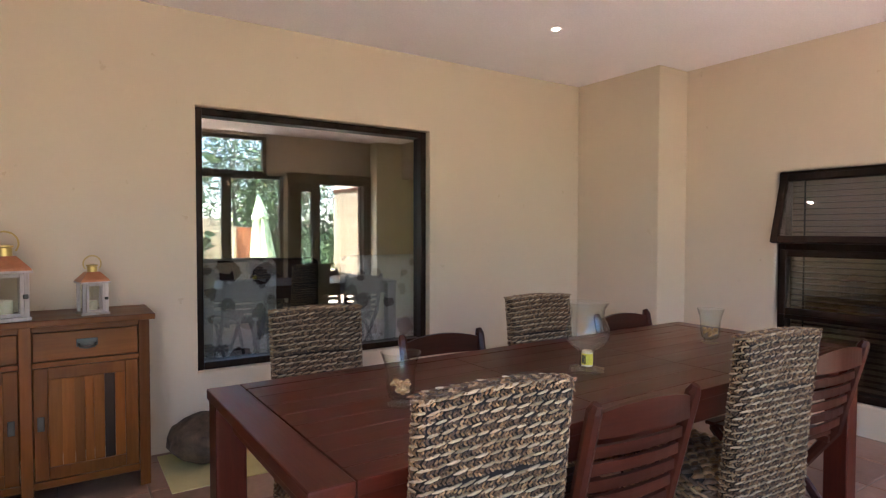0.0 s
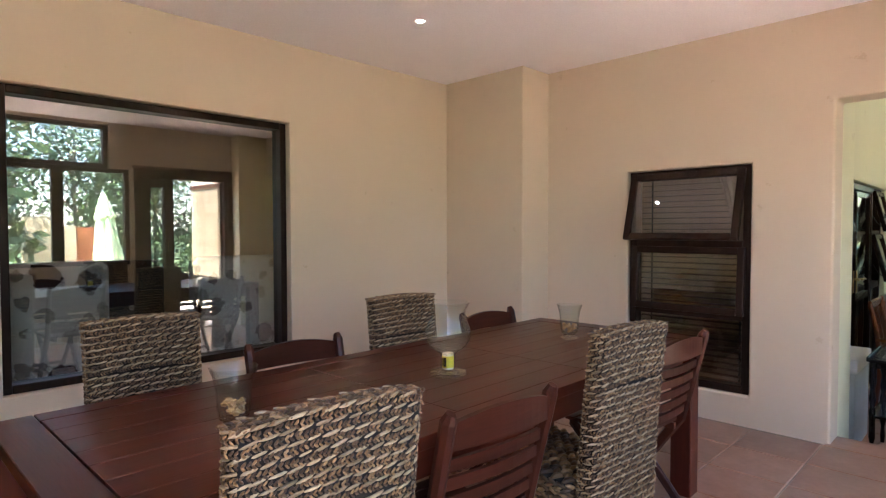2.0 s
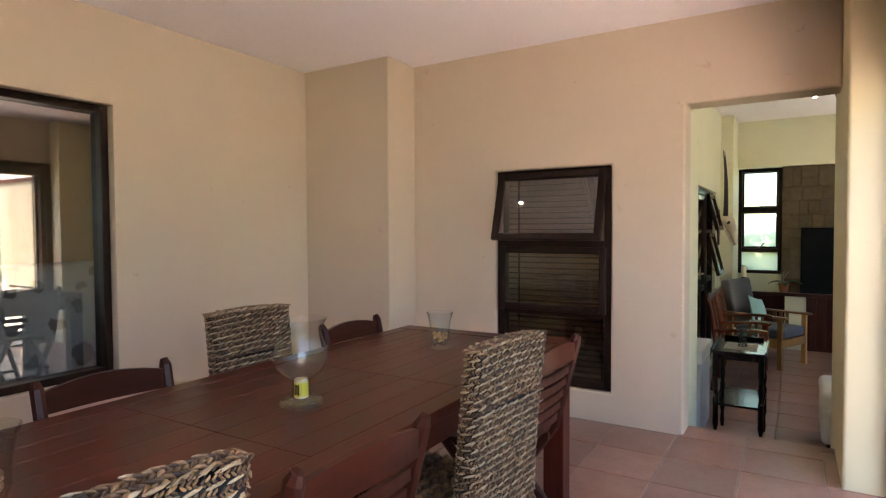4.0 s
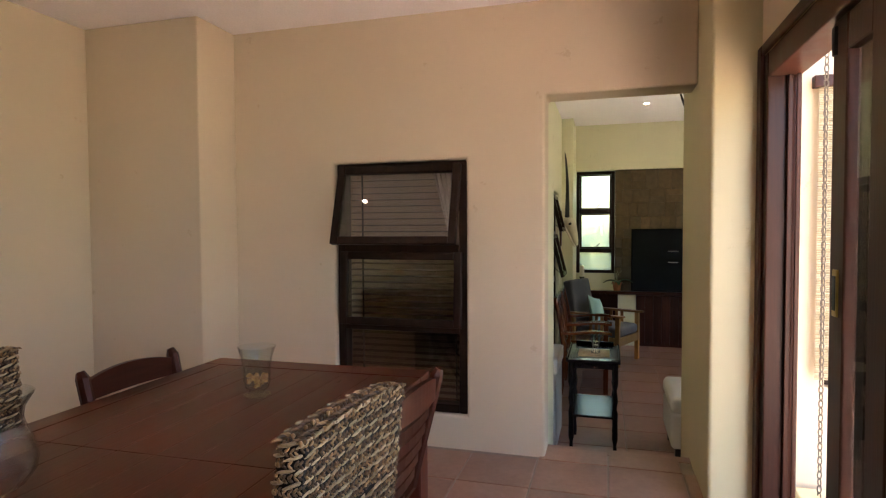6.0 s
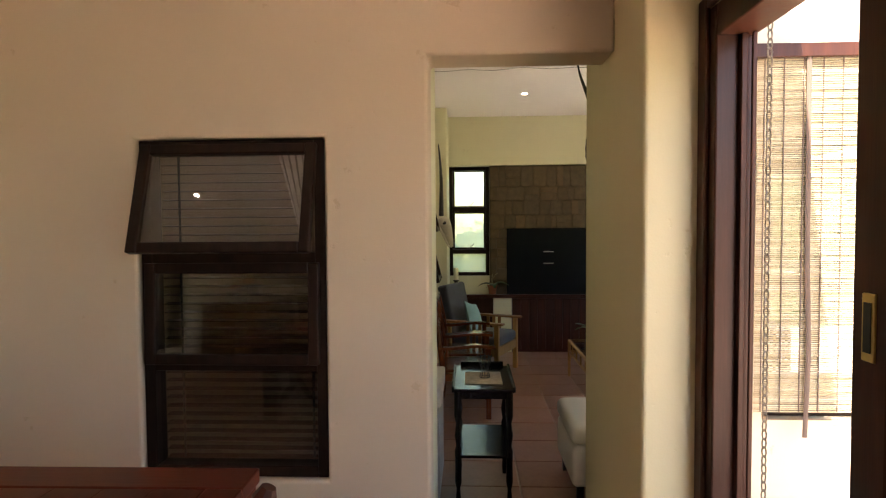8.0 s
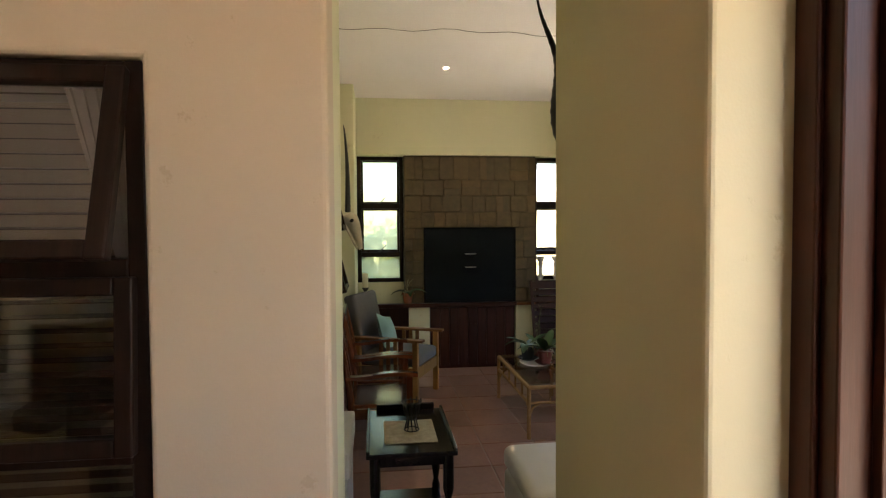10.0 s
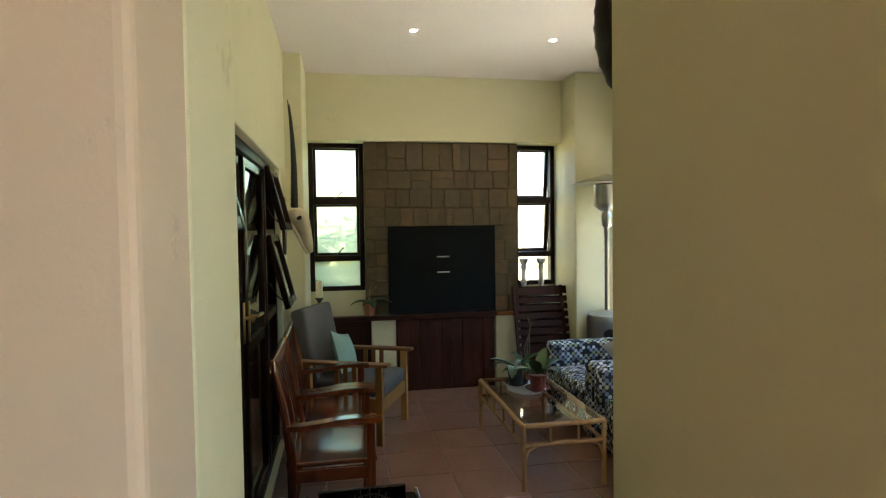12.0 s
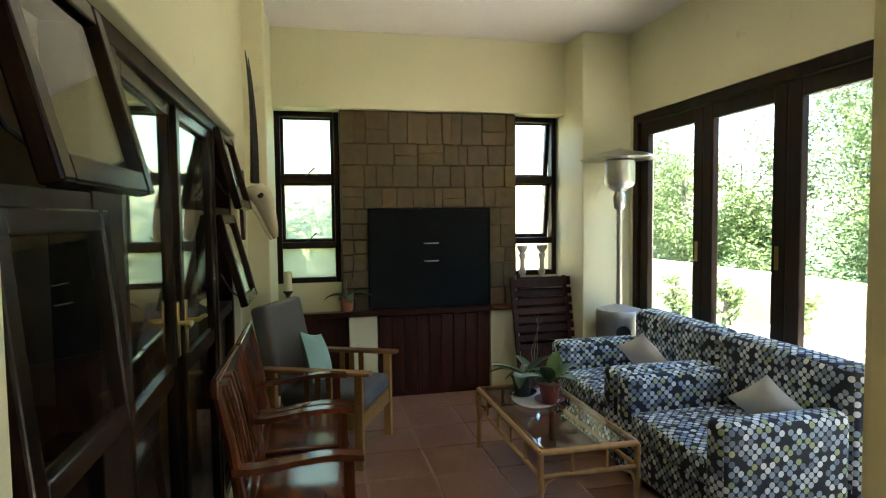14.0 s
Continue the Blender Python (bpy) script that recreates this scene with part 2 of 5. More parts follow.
# ---- shape helpers ----
def box(bm, lo, hi, bev=0.0, m=None, seg=2):
    lo, hi = Vector(lo), Vector(hi)
    g = bmesh.ops.create_cube(bm, size=1.0, matrix=Matrix.Translation((lo + hi) / 2) @ Matrix.Diagonal((*(hi - lo), 1)))
    vs = g["verts"]
    if bev > 0:
        es = list({e for v in vs for e in v.link_edges})
        r = bmesh.ops.bevel(bm, geom=es, offset=bev, segments=seg, affect="EDGES", profile=0.5)
        vs = list({v for f in r["faces"] for v in f.verts} | {v for v in vs if v.is_valid})
    if m is not None:
        bmesh.ops.transform(bm, matrix=m, verts=vs)
    return vs


def loft(bm, rings, caps=True, closed=False):
    """Skins rings of equal length."""
    vr = [[bm.verts.new(p) for p in ring] for ring in rings]
    n = len(vr[0])
    pairs = list(zip(vr, vr[1:])) + ([(vr[-1], vr[0])] if closed else [])
    for a, b in pairs:
        for i in range(n):
            bm.faces.new((a[i], a[(i + 1) % n], b[(i + 1) % n], b[i]))
    if caps and not closed:
        bm.faces.new(vr[0][::-1])
        bm.faces.new(vr[-1])
    return [v for r in vr for v in r]


def lathe(bm, prof, at=(0, 0, 0), seg=20, caps=True):
    ax, ay, az = at
    rings = [[(ax + r * math.cos(2 * math.pi * i / seg), ay + r * math.sin(2 * math.pi * i / seg), az + z) for i in range(seg)] for r, z in prof]
    return loft(bm, rings, caps)


def tube(bm, pts, radius, seg=8, flat=1.0, closed=False):
    """A round bar along points; radius may be a list."""
    pts = [Vector(p) for p in pts]
    rs = radius if isinstance(radius, (list, tuple)) else [radius] * len(pts)
    rings, side = [], None
    for i, p in enumerate(pts):
        if closed:
            d = pts[(i + 1) % len(pts)] - pts[i - 1]
        else:
            d = pts[min(i + 1, len(pts) - 1)] - pts[max(i - 1, 0)]
        d.normalize()
        if side is None:
            side = d.cross(Vector((0, 0, 1)) if abs(d.z) < 0.9 else Vector((1, 0, 0))).normalized()
        side = (side - d * side.dot(d)).normalized()
        up = d.cross(side)
        rings.append([p + rs[i] * (math.cos(2 * math.pi * k / seg) * side + flat * math.sin(2 * math.pi * k / seg) * up) for k in range(seg)])
    return loft(bm, rings, True, closed)


def part(name, bm, material, parent=None, label="", smooth=False, m=None):
    me = bpy.data.meshes.new(name)
    bmesh.ops.recalc_face_normals(bm, faces=bm.faces)
    if smooth:
        for f in bm.faces:
            f.smooth = True
        for e in bm.edges:
            if len(e.link_faces) == 2 and e.calc_face_angle(0) > 0.7:
                e.smooth = False
    bm.to_mesh(me)
    bm.free()
    me.materials.append(material)
    ob = new(name, me)
    if parent is not None:
        ob.parent = parent
    if m is not None:
        ob.matrix_basis = m
    if label:
        ob["label"] = label
    return ob


def thing(name, m, label, category, group=""):
    return tagged(at_pose(new(name), m), label, category, group)


def at_pose(ob, m):
    ob.matrix_basis = m
    ob.empty_display_size = 0.1
    return ob


def quick(name, boxes, material, parent=None, label="", bev=0.0, m=None):
    bm = bmesh.new()
    for lo, hi in boxes:
        box(bm, lo, hi, bev)
    return part(name, bm, material, parent, label, False, m)


def structure(ob, label, category):
    return tagged(ob, label, category, kind="structure")


def wall(name, axis, a0, a1, f0, f1, z0, z1, holes, material, label, round_edges=0.0):
    """A wall of real thickness along x or y with rectangular holes (from, to, bottom, top)."""
    us = sorted({a0, a1, *[min(max(v, a0), a1) for h in holes for v in h[:2]]})
    zs = sorted({z0, z1, *[min(max(v, z0), z1) for h in holes for v in h[2:]]})
    solid = {}
    for i in range(len(us) - 1):
        for k in range(len(zs) - 1):
            cu, cz = (us[i] + us[i + 1]) / 2, (zs[k] + zs[k + 1]) / 2
            solid[i, k] = not any(h[0] < cu < h[1] and h[2] < cz < h[3] for h in holes)
    bm = bmesh.new()
    vert = {}

    def v(i, k, f):
        if (i, k, f) not in vert:
            p = (us[i], (f0, f1)[f], zs[k]) if axis == "x" else ((f0, f1)[f], us[i], zs[k])
            vert[i, k, f] = bm.verts.new(p)
        return vert[i, k, f]

    for (i, k), s in solid.items():
        if not s:
            continue
        for f in (0, 1):
            bm.faces.new((v(i, k, f), v(i + 1, k, f), v(i + 1, k + 1, f), v(i, k + 1, f)))
        for di, dk, a, b in ((-1, 0, (i, k), (i, k + 1)), (1, 0, (i + 1, k), (i + 1, k + 1)), (0, -1, (i, k), (i + 1, k)), (0, 1, (i, k + 1), (i + 1, k + 1))):
            if not solid.get((i + di, k + dk), False):
                bm.faces.new((v(*a, 0), v(*b, 0), v(*b, 1), v(*a, 1)))
    bmesh.ops.recalc_face_normals(bm, faces=bm.faces)
    if round_edges:
        bmesh.ops.dissolve_limit(bm, angle_limit=0.01, verts=bm.verts, edges=bm.edges)
        es = [e for e in bm.edges if len(e.link_faces) == 2 and e.calc_face_angle(0) > 1.0]
        bmesh.ops.bevel(bm, geom=es, offset=round_edges, segments=3, affect="EDGES", profile=0.5)
    return structure(part(name, bm, material), label, "wall")


# ---- plan: dining room floor at 0, lounge floor lower ----
XB, XL = 4.49, 5.10          # wall between dining room and lounge, both faces
YN, YS = 3.72, -0.21         # dining room, north and south faces
ZC, ZF2, ZC2 = 2.635, -0.275, 2.745
LN, LS, LE = 1.03, -2.03, 9.2
DOOR = (0.0, 0.81, ZF2 - 0.2, 2.10)

# ---- large structure ----
wall("wall_north", "x", -3.0, XB, YN, YN + 0.24, -0.3, ZC, [(0.86, 2.53, 0.45, 2.08)], CREAM, "cream plastered wall with a large fixed window", 0.006)
wall("wall_east", "y", DOOR[0], YN, XB, 4.71, -0.5, ZC + 0.05, [DOOR[:2] + (ZF2 - 0.3, DOOR[3]), (1.275, 2.135, 0.2, 1.752)], CREAM, "cream plastered wall with window and open doorway", 0.016)
wall("wall_nib", "x", 4.125, XB, 2.86, YN, -0.3, ZC, [], CREAM, "cream plastered corner pier", 0.01)
wall("wall_pier", "x", 4.07, XL, YS - 0.13, 0.0, -0.6, ZC2 + 0.05, [], PASSAGE, "cream plastered pier beside the doorway", 0.016)
wall("wall_passage", "x", 4.712, XL, 0.812, LN + 0.2, -0.6, ZC2 + 0.05, [], LOUNGE, "plastered end of the lounge wall", 0.012)
wall("wall_south", "x", -3.0, 4.07, YS - 0.13, YS, -0.3, ZC, [(-1.2, 1.10, 0.0, 2.45), (1.20, 2.75, 0.9, 2.08), (1.20, 2.52, 2.08, 2.60), (2.80, 4.065, 0.0, 2.10)], CREAM, "cream plastered wall with tall windows and sliding doors")
wall("wall_west", "y", YS - 0.13, YN + 0.24, -3.2, -3.0, -0.3, ZC, [], CREAM, "plain cream plastered wall")
wall("wall_lounge_west", "y", LS - 0.2, YS - 0.13, 4.33, XL, -0.6, ZC2 + 0.1, [(-2.05, -0.56, 0.55, 2.02)], CREAM, "cream wall with a window behind a bamboo blind")
wall("wall_lounge_north", "x", XL, 8.75, LN, LN + 0.2, -0.5, ZC2, [(5.22, 8.30, ZF2, 1.75)], LOUNGE, "pale olive wall round dark timber doors and windows", 0.008)
wall("wall_lounge_pier_north", "x", 8.75, 9.9, 0.885, LN + 0.2, -0.5, ZC2, [], LOUNGE, "pale olive corner pier", 0.012)
wall("wall_lounge_pier_south", "x", 9.02, 9.9, LS - 0.1, -1.60, -0.5, ZC2, [], LOUNGE, "pale olive corner pier behind the patio heater", 0.012)
wall("wall_lounge_upper", "y", -1.60, 0.885, 9.36, 9.9, 2.13, ZC2, [], LOUNGE, "pale olive wall over windows and stone chimney breast")
wall("wall_lounge_east", "y", -1.60, 0.885, 9.55, 9.75, -0.5, 2.13, [(0.36, 0.885, 0.70, 2.13), (-1.60, -1.16, 0.70, 2.13)], LOUNGE, "pale olive wall with two narrow windows")
wall("wall_lounge_south", "x", XL, 9.02, LS - 0.2, LS, -0.5, ZC2, [(5.5, 8.98, ZF2, 2.06)], LOUNGE, "pale olive wall round wide glazed folding doors")
wall("wall_back_room", "x", -3.2, 10.1, 6.5, 6.7, -0.5, 2.9, [], CREAM, "plain wall closing the rooms behind")
wall("wall_back_room_east", "y", LN + 0.2, 6.5, 9.9, 10.1, -0.5, 2.9, [], CREAM, "plain wall closing the rooms behind")
# the low opening here is unseen, added to light the floral armchairs
wall("wall_back_room_west", "y", YN + 0.24, 6.5, -3.2, -3.0, -0.5, 2.9, [(4.3, 4.9, 0.3, 1.2)], CREAM, "plain wall closing the rooms behind")
structure(quick("ceiling", [((-3.2, YS - 0.34, ZC), (4.709, 6.7, ZC2 + 0.2))], WHITE), "smooth white ceiling with recessed lights", "ceiling")
structure(quick("ceiling_lounge", [((4.71, LS - 0.3, ZC2), (10.1, 6.7, ZC2 + 0.2))], WHITE), "white ceiling with recessed lights and a surface cable", "ceiling")
floor = structure(quick("floor", [((-3.2, YS - 0.13, -0.35), (4.66, 6.7, -0.006))], GROUT), "terracotta tiled floor with pale grout", "floor")
floor2 = structure(quick("floor_lounge", [((4.66, LS - 0.2, ZF2 - 0.3), (10.1, 6.7, ZF2 - 0.006))], GROUT), "terracotta tiled floor of the sunken lounge", "floor")
structure(quick("step_nosing", [((4.62, 0.0, -0.28), (4.70, 0.81, -0.002))], TILE), "terracotta step edge in the doorway", "step")

# ---- outside ----
GRASS = painted("lawn", (0.06, 0.10, 0.03), 0.95, 0.35, 1.5, 40, 0.6)
PAVE = painted("patio_paving", (0.56, 0.44, 0.36), 0.8, 0.12, 2, 60, 0.25)
PAVE2 = painted("pale_paving", (0.50, 0.46, 0.38), 0.85, 0.12, 2, 60, 0.25)
YELLOW = plaster("sunny_yellow_plaster", (0.68, 0.58, 0.36))
# yellow plaster darkened to make up for strong sun on the garden wall
GARDEN = plaster("toned_down_yellow_plaster", (0.46, 0.40, 0.25))
structure(quick("ground", [((-400, -400, -1.0), (400, 400, -0.62))], GRASS), "lawn reaching the distance", "ground")
structure(quick("pavement_patio", [((-4, -5.25, -0.6), (4.33, YS - 0.13, -0.03))], PAVE), "sunlit paved patio", "pavement")
# unseen paving west of the house, added as a warm reflector for the sun
structure(quick("pavement_terrace", [((-9.5, -5.25, -0.6), (-4.0, 6.7, -0.03)), ((-4.0, YS - 0.13, -0.6), (-3.2, 6.7, -0.03))], PAVE), "unseen paved terrace added to bounce sunlight", "pavement")
structure(quick("pavement_lounge", [((4.34, -5.99, -0.7), (11.5, LS - 0.2, -0.33))], PAVE2), "paved strip outside the lounge", "pavement")
wall("wall_garden", "x", -6, 26.0, -6.2, -6.0, -0.7, 0.34, [], GARDEN, "low yellow plastered garden wall")
wall("wall_boundary_east", "y", -2.6, 6, 12.4, 12.6, -0.7, 1.9, [], YELLOW, "yellow plastered boundary wall")

# ---- dining room: doors and windows ----
def framed(bm, x0, x1, z0, z1, w, d, bev=0.006):
    """Four members of a frame in the xz plane, d deep about y = 0."""
    box(bm, (x0, -d / 2, z0), (x0 + w, d / 2, z1), bev)
    box(bm, (x1 - w, -d / 2, z0), (x1, d / 2, z1), bev)
    box(bm, (x0 + w, -d / 2 + 0.002, z0), (x1 - w, d / 2 - 0.002, z0 + w), bev)
    box(bm, (x0 + w, -d / 2 + 0.002, z1 - w), (x1 - w, d / 2 - 0.002, z1), bev)


def frame_part(name, x0, x1, z0, z1, w, d, material, parent, m=None, label=""):
    bm = bmesh.new()
    framed(bm, x0, x1, z0, z1, w, d)
    return part(name, bm, material, parent, label, False, m)


def pane(parent, x0, x1, z0, z1, material=None, y=0.0):
    ob = quick("pane", [((x0, y - 0.003, z0), (x1, y + 0.003, z1))], material or PANE, parent)
    ob.visible_shadow = False
    return ob


def window_at(name, m, label):
    return tagged(at_pose(new(name), m), label, "window", kind="structure")


# large fixed window to the room behind
w1 = window_at("window_1", pose(0.86, YN + 0.115, 0.45), "large fixed window in a dark timber frame")
frame_part("window_frame", 0.002, 1.668, 0.002, 1.628, 0.045, 0.12, FRAME, w1)
pane(w1, 0.045, 1.625, 0.045, 1.585, PANE_WIDE)
quick("window_sill", [((0.0, -0.112, -0.012), (1.67, -0.06, 0.003))], CREAM, w1)

# small window with blinds: u runs along -y
w2 = window_at("window_2", pose(XB + 0.075, 2.132, 0.203, 0, 0, -90), "dark timber window with tilted top sash and slatted blind")
frame_part("window_frame", 0.0, 0.854, 0.0, 1.546, 0.05, 0.10, FRAME, w2)
quick("transom", [((0.05, -0.048, 0.492), (0.804, 0.048, 0.545)), ((0.05, -0.048, 0.985), (0.804, 0.048, 1.035))], FRAME, w2, bev=0.005)
for z0, z1, tilt, push in ((1.02, 1.52, -16.5, 0.02), (0.53, 0.99, -3, 0.01)):
    s = frame_part("sash", 0.028, 0.826, z0 - z1, 0.0, 0.048, 0.04, FRAME, w2, pose(0, -0.05 - push, z1, tilt, 0, 0))
    pane(s, 0.07, 0.784, z0 - z1 + 0.045, -0.045, PANE_SASH)
pane(w2, 0.05, 0.804, 0.05, 0.492, PANE_SASH)
BLIND = wood("blind_slat_wood", (0.07, 0.032, 0.018), (0.11, 0.056, 0.032), 0.4, 0, 6)
slat_me = None
for i in range(36):
    if slat_me is None:
        bm = bmesh.new()
        box(bm, (0.02, -0.019, -0.0014), (0.834, 0.019, 0.0014), 0, Matrix.Rotation(radians(9), 4, "X"))
        first = part("slat", bm, BLIND, w2, "", False, pose(0, 0.12, 0.03))
        slat_me = first.data
    else:
        ob = new("slat", slat_me)
        ob.parent, ob.location = w2, (0, 0.12, 0.03 + i * 0.0418)
DRAPE = painted("dusty_pink_curtain", (0.42, 0.33, 0.28), 0.95, 0.1, 6, 220, 0.2)
bm = bmesh.new()
rings = []
for k in range(13):
    f = k / 12
    x0, x1 = 0.60 + 0.13 * f, 0.80 - 0.03 * f
    front = [(x0 + (x1 - x0) * i / 24, 0.078 + 0.012 * math.sin(i * 1.6), 1.50 - 0.50 * f) for i in range(25)]
    rings.append(front + [(x, y + 0.003, z) for x, y, z in front[::-1]])
loft(bm, rings)
part("curtain", bm, DRAPE, w2, "pale gathered curtain drawn aside", True)
quick("blind_tape", [((0.10, 0.104, 0.03), (0.112, 0.106, 1.5)), ((0.74, 0.104, 0.03), (0.752, 0.106, 1.5))], BLACK, w2)

# sliding doors to the patio
d1 = tagged(at_pose(new("door_1"), pose(0, YS - 0.07, 0)), "dark red-brown timber sliding doors, one leaf open", "sliding door", kind="structure")
bm = bmesh.new()
for x0, x1 in ((3.955, 4.066), (2.80, 2.88)):
    box(bm, (x0, -0.06, 0.0), (x1, 0.075, 2.098), 0.006)
box(bm, (2.88, -0.058, 1.99), (3.955, 0.073, 2.098), 0.006)
box(bm, (2.88, -0.058, 0.0), (3.955, 0.06, 0.02), 0.003)
part("door_frame", bm, FRAME_RED, d1)
quick("architrave", [((4.0, 0.074, 0.0), (4.068, 0.092, 2.14)), ((2.78, 0.074, 2.095), (4.0, 0.0915, 2.14))], FRAME_RED, d1, bev=0.006)
quick("stop_bead", [((3.93, -0.02, 0.02), (3.955, 0.0, 1.99)), ((3.918, -0.045, 0.02), (3.93, -0.03, 1.99))], FRAME_RED, d1, bev=0.003)
leaf = frame_part("door_leaf", 2.885, 3.285, 0.02, 1.99, 0.115, 0.04, FRAME_RED, d1, pose(0, 0.025, 0))
pane(leaf, 2.99, 3.175, 0.13, 1.88)
bm = bmesh.new()
box(bm, (3.205, 0.018, 1.05), (3.245, 0.026, 1.20), 0.003)
part("flush_handle", bm, BRASS, leaf, "brass flush handle")
# black plate on the brass, for the shade inside the handle's hollow
quick("recess_shade", [((3.213, 0.024, 1.07), (3.237, 0.0275, 1.18))], BLACK, leaf)
quick("hinge", [((3.245, 0.018, 1.88), (3.27, 0.03, 1.97))], BLACK, leaf, bev=0.002)
leaf2 = frame_part("door_leaf", 2.885, 3.27, 0.02, 1.99, 0.10, 0.036, FRAME, d1, pose(0, -0.035, 0))
pane(leaf2, 2.98, 3.17, 0.12, 1.88)

# tall windows of the same wall
w3 = window_at("window_3", pose(0, YS - 0.07, 0.9), "tall dark-framed window towards the garden")
frame_part("window_frame", 1.202, 2.748, 0.002, 1.178, 0.05, 0.09, FRAME, w3)
frame_part("window_frame", 1.202, 2.518, 1.182, 1.698, 0.05, 0.09, FRAME, w3)
quick("mullion", [((1.93, -0.04, 0.05), (2.05, 0.04, 1.13))], FRAME, w3, bev=0.004)
pane(w3, 1.25, 2.698, 0.05, 1.13)
pane(w3, 1.25, 2.468, 1.23, 1.65)
# unseen glazed doors, added to bring more daylight into the dining room
d4 = tagged(at_pose(new("door_4"), pose(0, YS - 0.07, 0.0)), "unseen dark timber glazed doors added for daylight", "glazed door", kind="structure")
frame_part("door_frame", -1.198, 1.098, 0.0, 2.448, 0.06, 0.10, FRAME, d4)
for x0, x1 in ((-1.14, -0.41), (-0.41, 0.31), (0.31, 1.038)):
    lf = frame_part("door_leaf", x0 + 0.002, x1 - 0.002, 0.03, 2.388, 0.07, 0.05, FRAME, d4)
    pane(lf, x0 + 0.07, x1 - 0.07, 0.10, 2.31)

# recessed ceiling lights
BULB = lamp_mat("lamp_glow", (1.0, 0.86, 0.66), 35.0)
RIM = painted("white_metal_rim", (0.75, 0.74, 0.72), 0.4, 0.03)


def downlight(x, y, z):
    t = thing("ceiling_light", pose(x, y, z), "small round recessed ceiling light, switched on", "light", "recessed ceiling lights")
    bm = bmesh.new()
    lathe(bm, [(0.020, 0.004), (0.034, 0.0), (0.036, -0.004), (0.032, -0.006), (0.021, -0.003)], seg=24, caps=False)
    part("rim", bm, RIM, t, "", True)
    bm = bmesh.new()
    lathe(bm, [(0.004, -0.004), (0.016, -0.003), (0.020, 0.0)], seg=20)
    part("bulb", bm, BULB, t, "glowing bulb", True)


for p in ((2.88, 2.74, ZC), (0.9, 1.6, ZC), (8.11, 0.04, ZC2), (8.18, -1.06, ZC2)):
    downlight(*p)


# ---- dining table ----
def dining_table():
    t = thing("dining_table", pose(1.93, 1.595, 0, 0, 0, 0.6), "long dark mahogany dining table with planked top", "table")
    L, W, H = 1.34, 0.475, 0.78
    for s in (-1, 1):
        quick("end_board", [((s * (L - 0.055) - 0.055, -W, H - 0.036), (s * (L - 0.055) + 0.055, W, H))], MAHOG_Y, t, bev=0.004)
        quick("side_board", [((-L + 0.112, s * (W - 0.04) - 0.04, H - 0.036), (L - 0.112, s * (W - 0.04) + 0.04, H))], MAHOG, t, bev=0.003)
        quick("apron", [((-L + 0.13, s * (W - 0.05) - 0.012, H - 0.13), (L - 0.13, s * (W - 0.05) + 0.012, H - 0.037))], MAHOG, t, bev=0.003)
        quick("end_apron", [((s * (L - 0.07) - 0.012, -W + 0.11, H - 0.13), (s * (L - 0.07) + 0.012, W - 0.11, H - 0.037))], MAHOG_Y, t, bev=0.003)
        for r in (-1, 1):
            quick("leg", [((s * (L - 0.056) - 0.05, r * (W - 0.056) - 0.05, 0), (s * (L - 0.056) + 0.05, r * (W - 0.056) + 0.05, H - 0.037))], MAHOG_Z, t, bev=0.006)
    cuts = [-L + 0.114, -0.36, 0.36, L - 0.114]
    for a, b in zip(cuts, cuts[1:]):
        n = 7
        wd = (2 * W - 0.164) / n
        for i in range(n):
            y = -W + 0.082 + i * wd
            mid = a == -0.36
            lo, hi = ((a + 0.001, y + 0.0004, H - 0.034), (b - 0.001, y + wd - 0.0004, H - 0.0008))
            quick("plank", [(lo, hi)], MAHOG, t, bev=0.001)


dining_table()

# ---- dining chairs ----
WICKER = pieces_mat("woven_seagrass", [(0, (0.07, 0.033, 0.014)), (0.4, (0.105, 0.05, 0.018)), (0.75, (0.21, 0.11, 0.042)), (1, (0.36, 0.21, 0.095))], 0.55, 160, 0.4)
WEFT = pieces_mat("pale_seagrass_strand", [(0, (0.22, 0.14, 0.07)), (1, (0.50, 0.36, 0.22))], 0.5, 160, 0.3)
# near-black body behind the strands; its colour supplies the shade in the gaps
WDARK = painted("wicker_gap_shade", (0.016, 0.010, 0.007), 0.95)
LEGWOOD = wood("chair_leg_wood", (0.03, 0.010, 0.006), (0.06, 0.020, 0.011), 0.55, 2, 6.0, False, True, 0.0, 0.25, 0.15)
SLATWOOD = wood("folding_chair_wood", (0.035, 0.009, 0.005), (0.085, 0.020, 0.010), 0.34, 0, 6)
SLATWOOD_Z = wood("folding_chair_upright", (0.033, 0.009, 0.005), (0.078, 0.019, 0.010), 0.36, 2, 6)


def strand_mesh(name, strands, material, parent):
    """Plump woven strands: each (centre, along, outward, length, width)."""
    vs, fs = [], []
    for c, d, o, ln, w in strands:
        s = d.cross(o).normalized()
        base = len(vs)
        for k, (f, g) in enumerate(((-0.5, 0.35), (-0.22, 1.0), (0.22, 1.0), (0.5, 0.35))):
            for q in range(5):
                a = 2 * math.pi * q / 5
                vs.append(c + d * ln * f + (s * math.cos(a) * 0.5 + o * math.sin(a) * 0.42) * w * g - o * (0.3 * w if k in (0, 3) else 0))
        for k in range(3):
            for q in range(5):
                fs.append((base + 5 * k + q, base + 5 * k + (q + 1) % 5, base + 5 * k + 5 + (q + 1) % 5, base + 5 * k + 5 + q))
        fs.append(tuple(base + q for q in range(4, -1, -1)))
        fs.append(tuple(base + 15 + q for q in range(5)))
    me = bpy.data.meshes.new(name)
    me.from_pydata([tuple(v) for v in vs], [], fs)
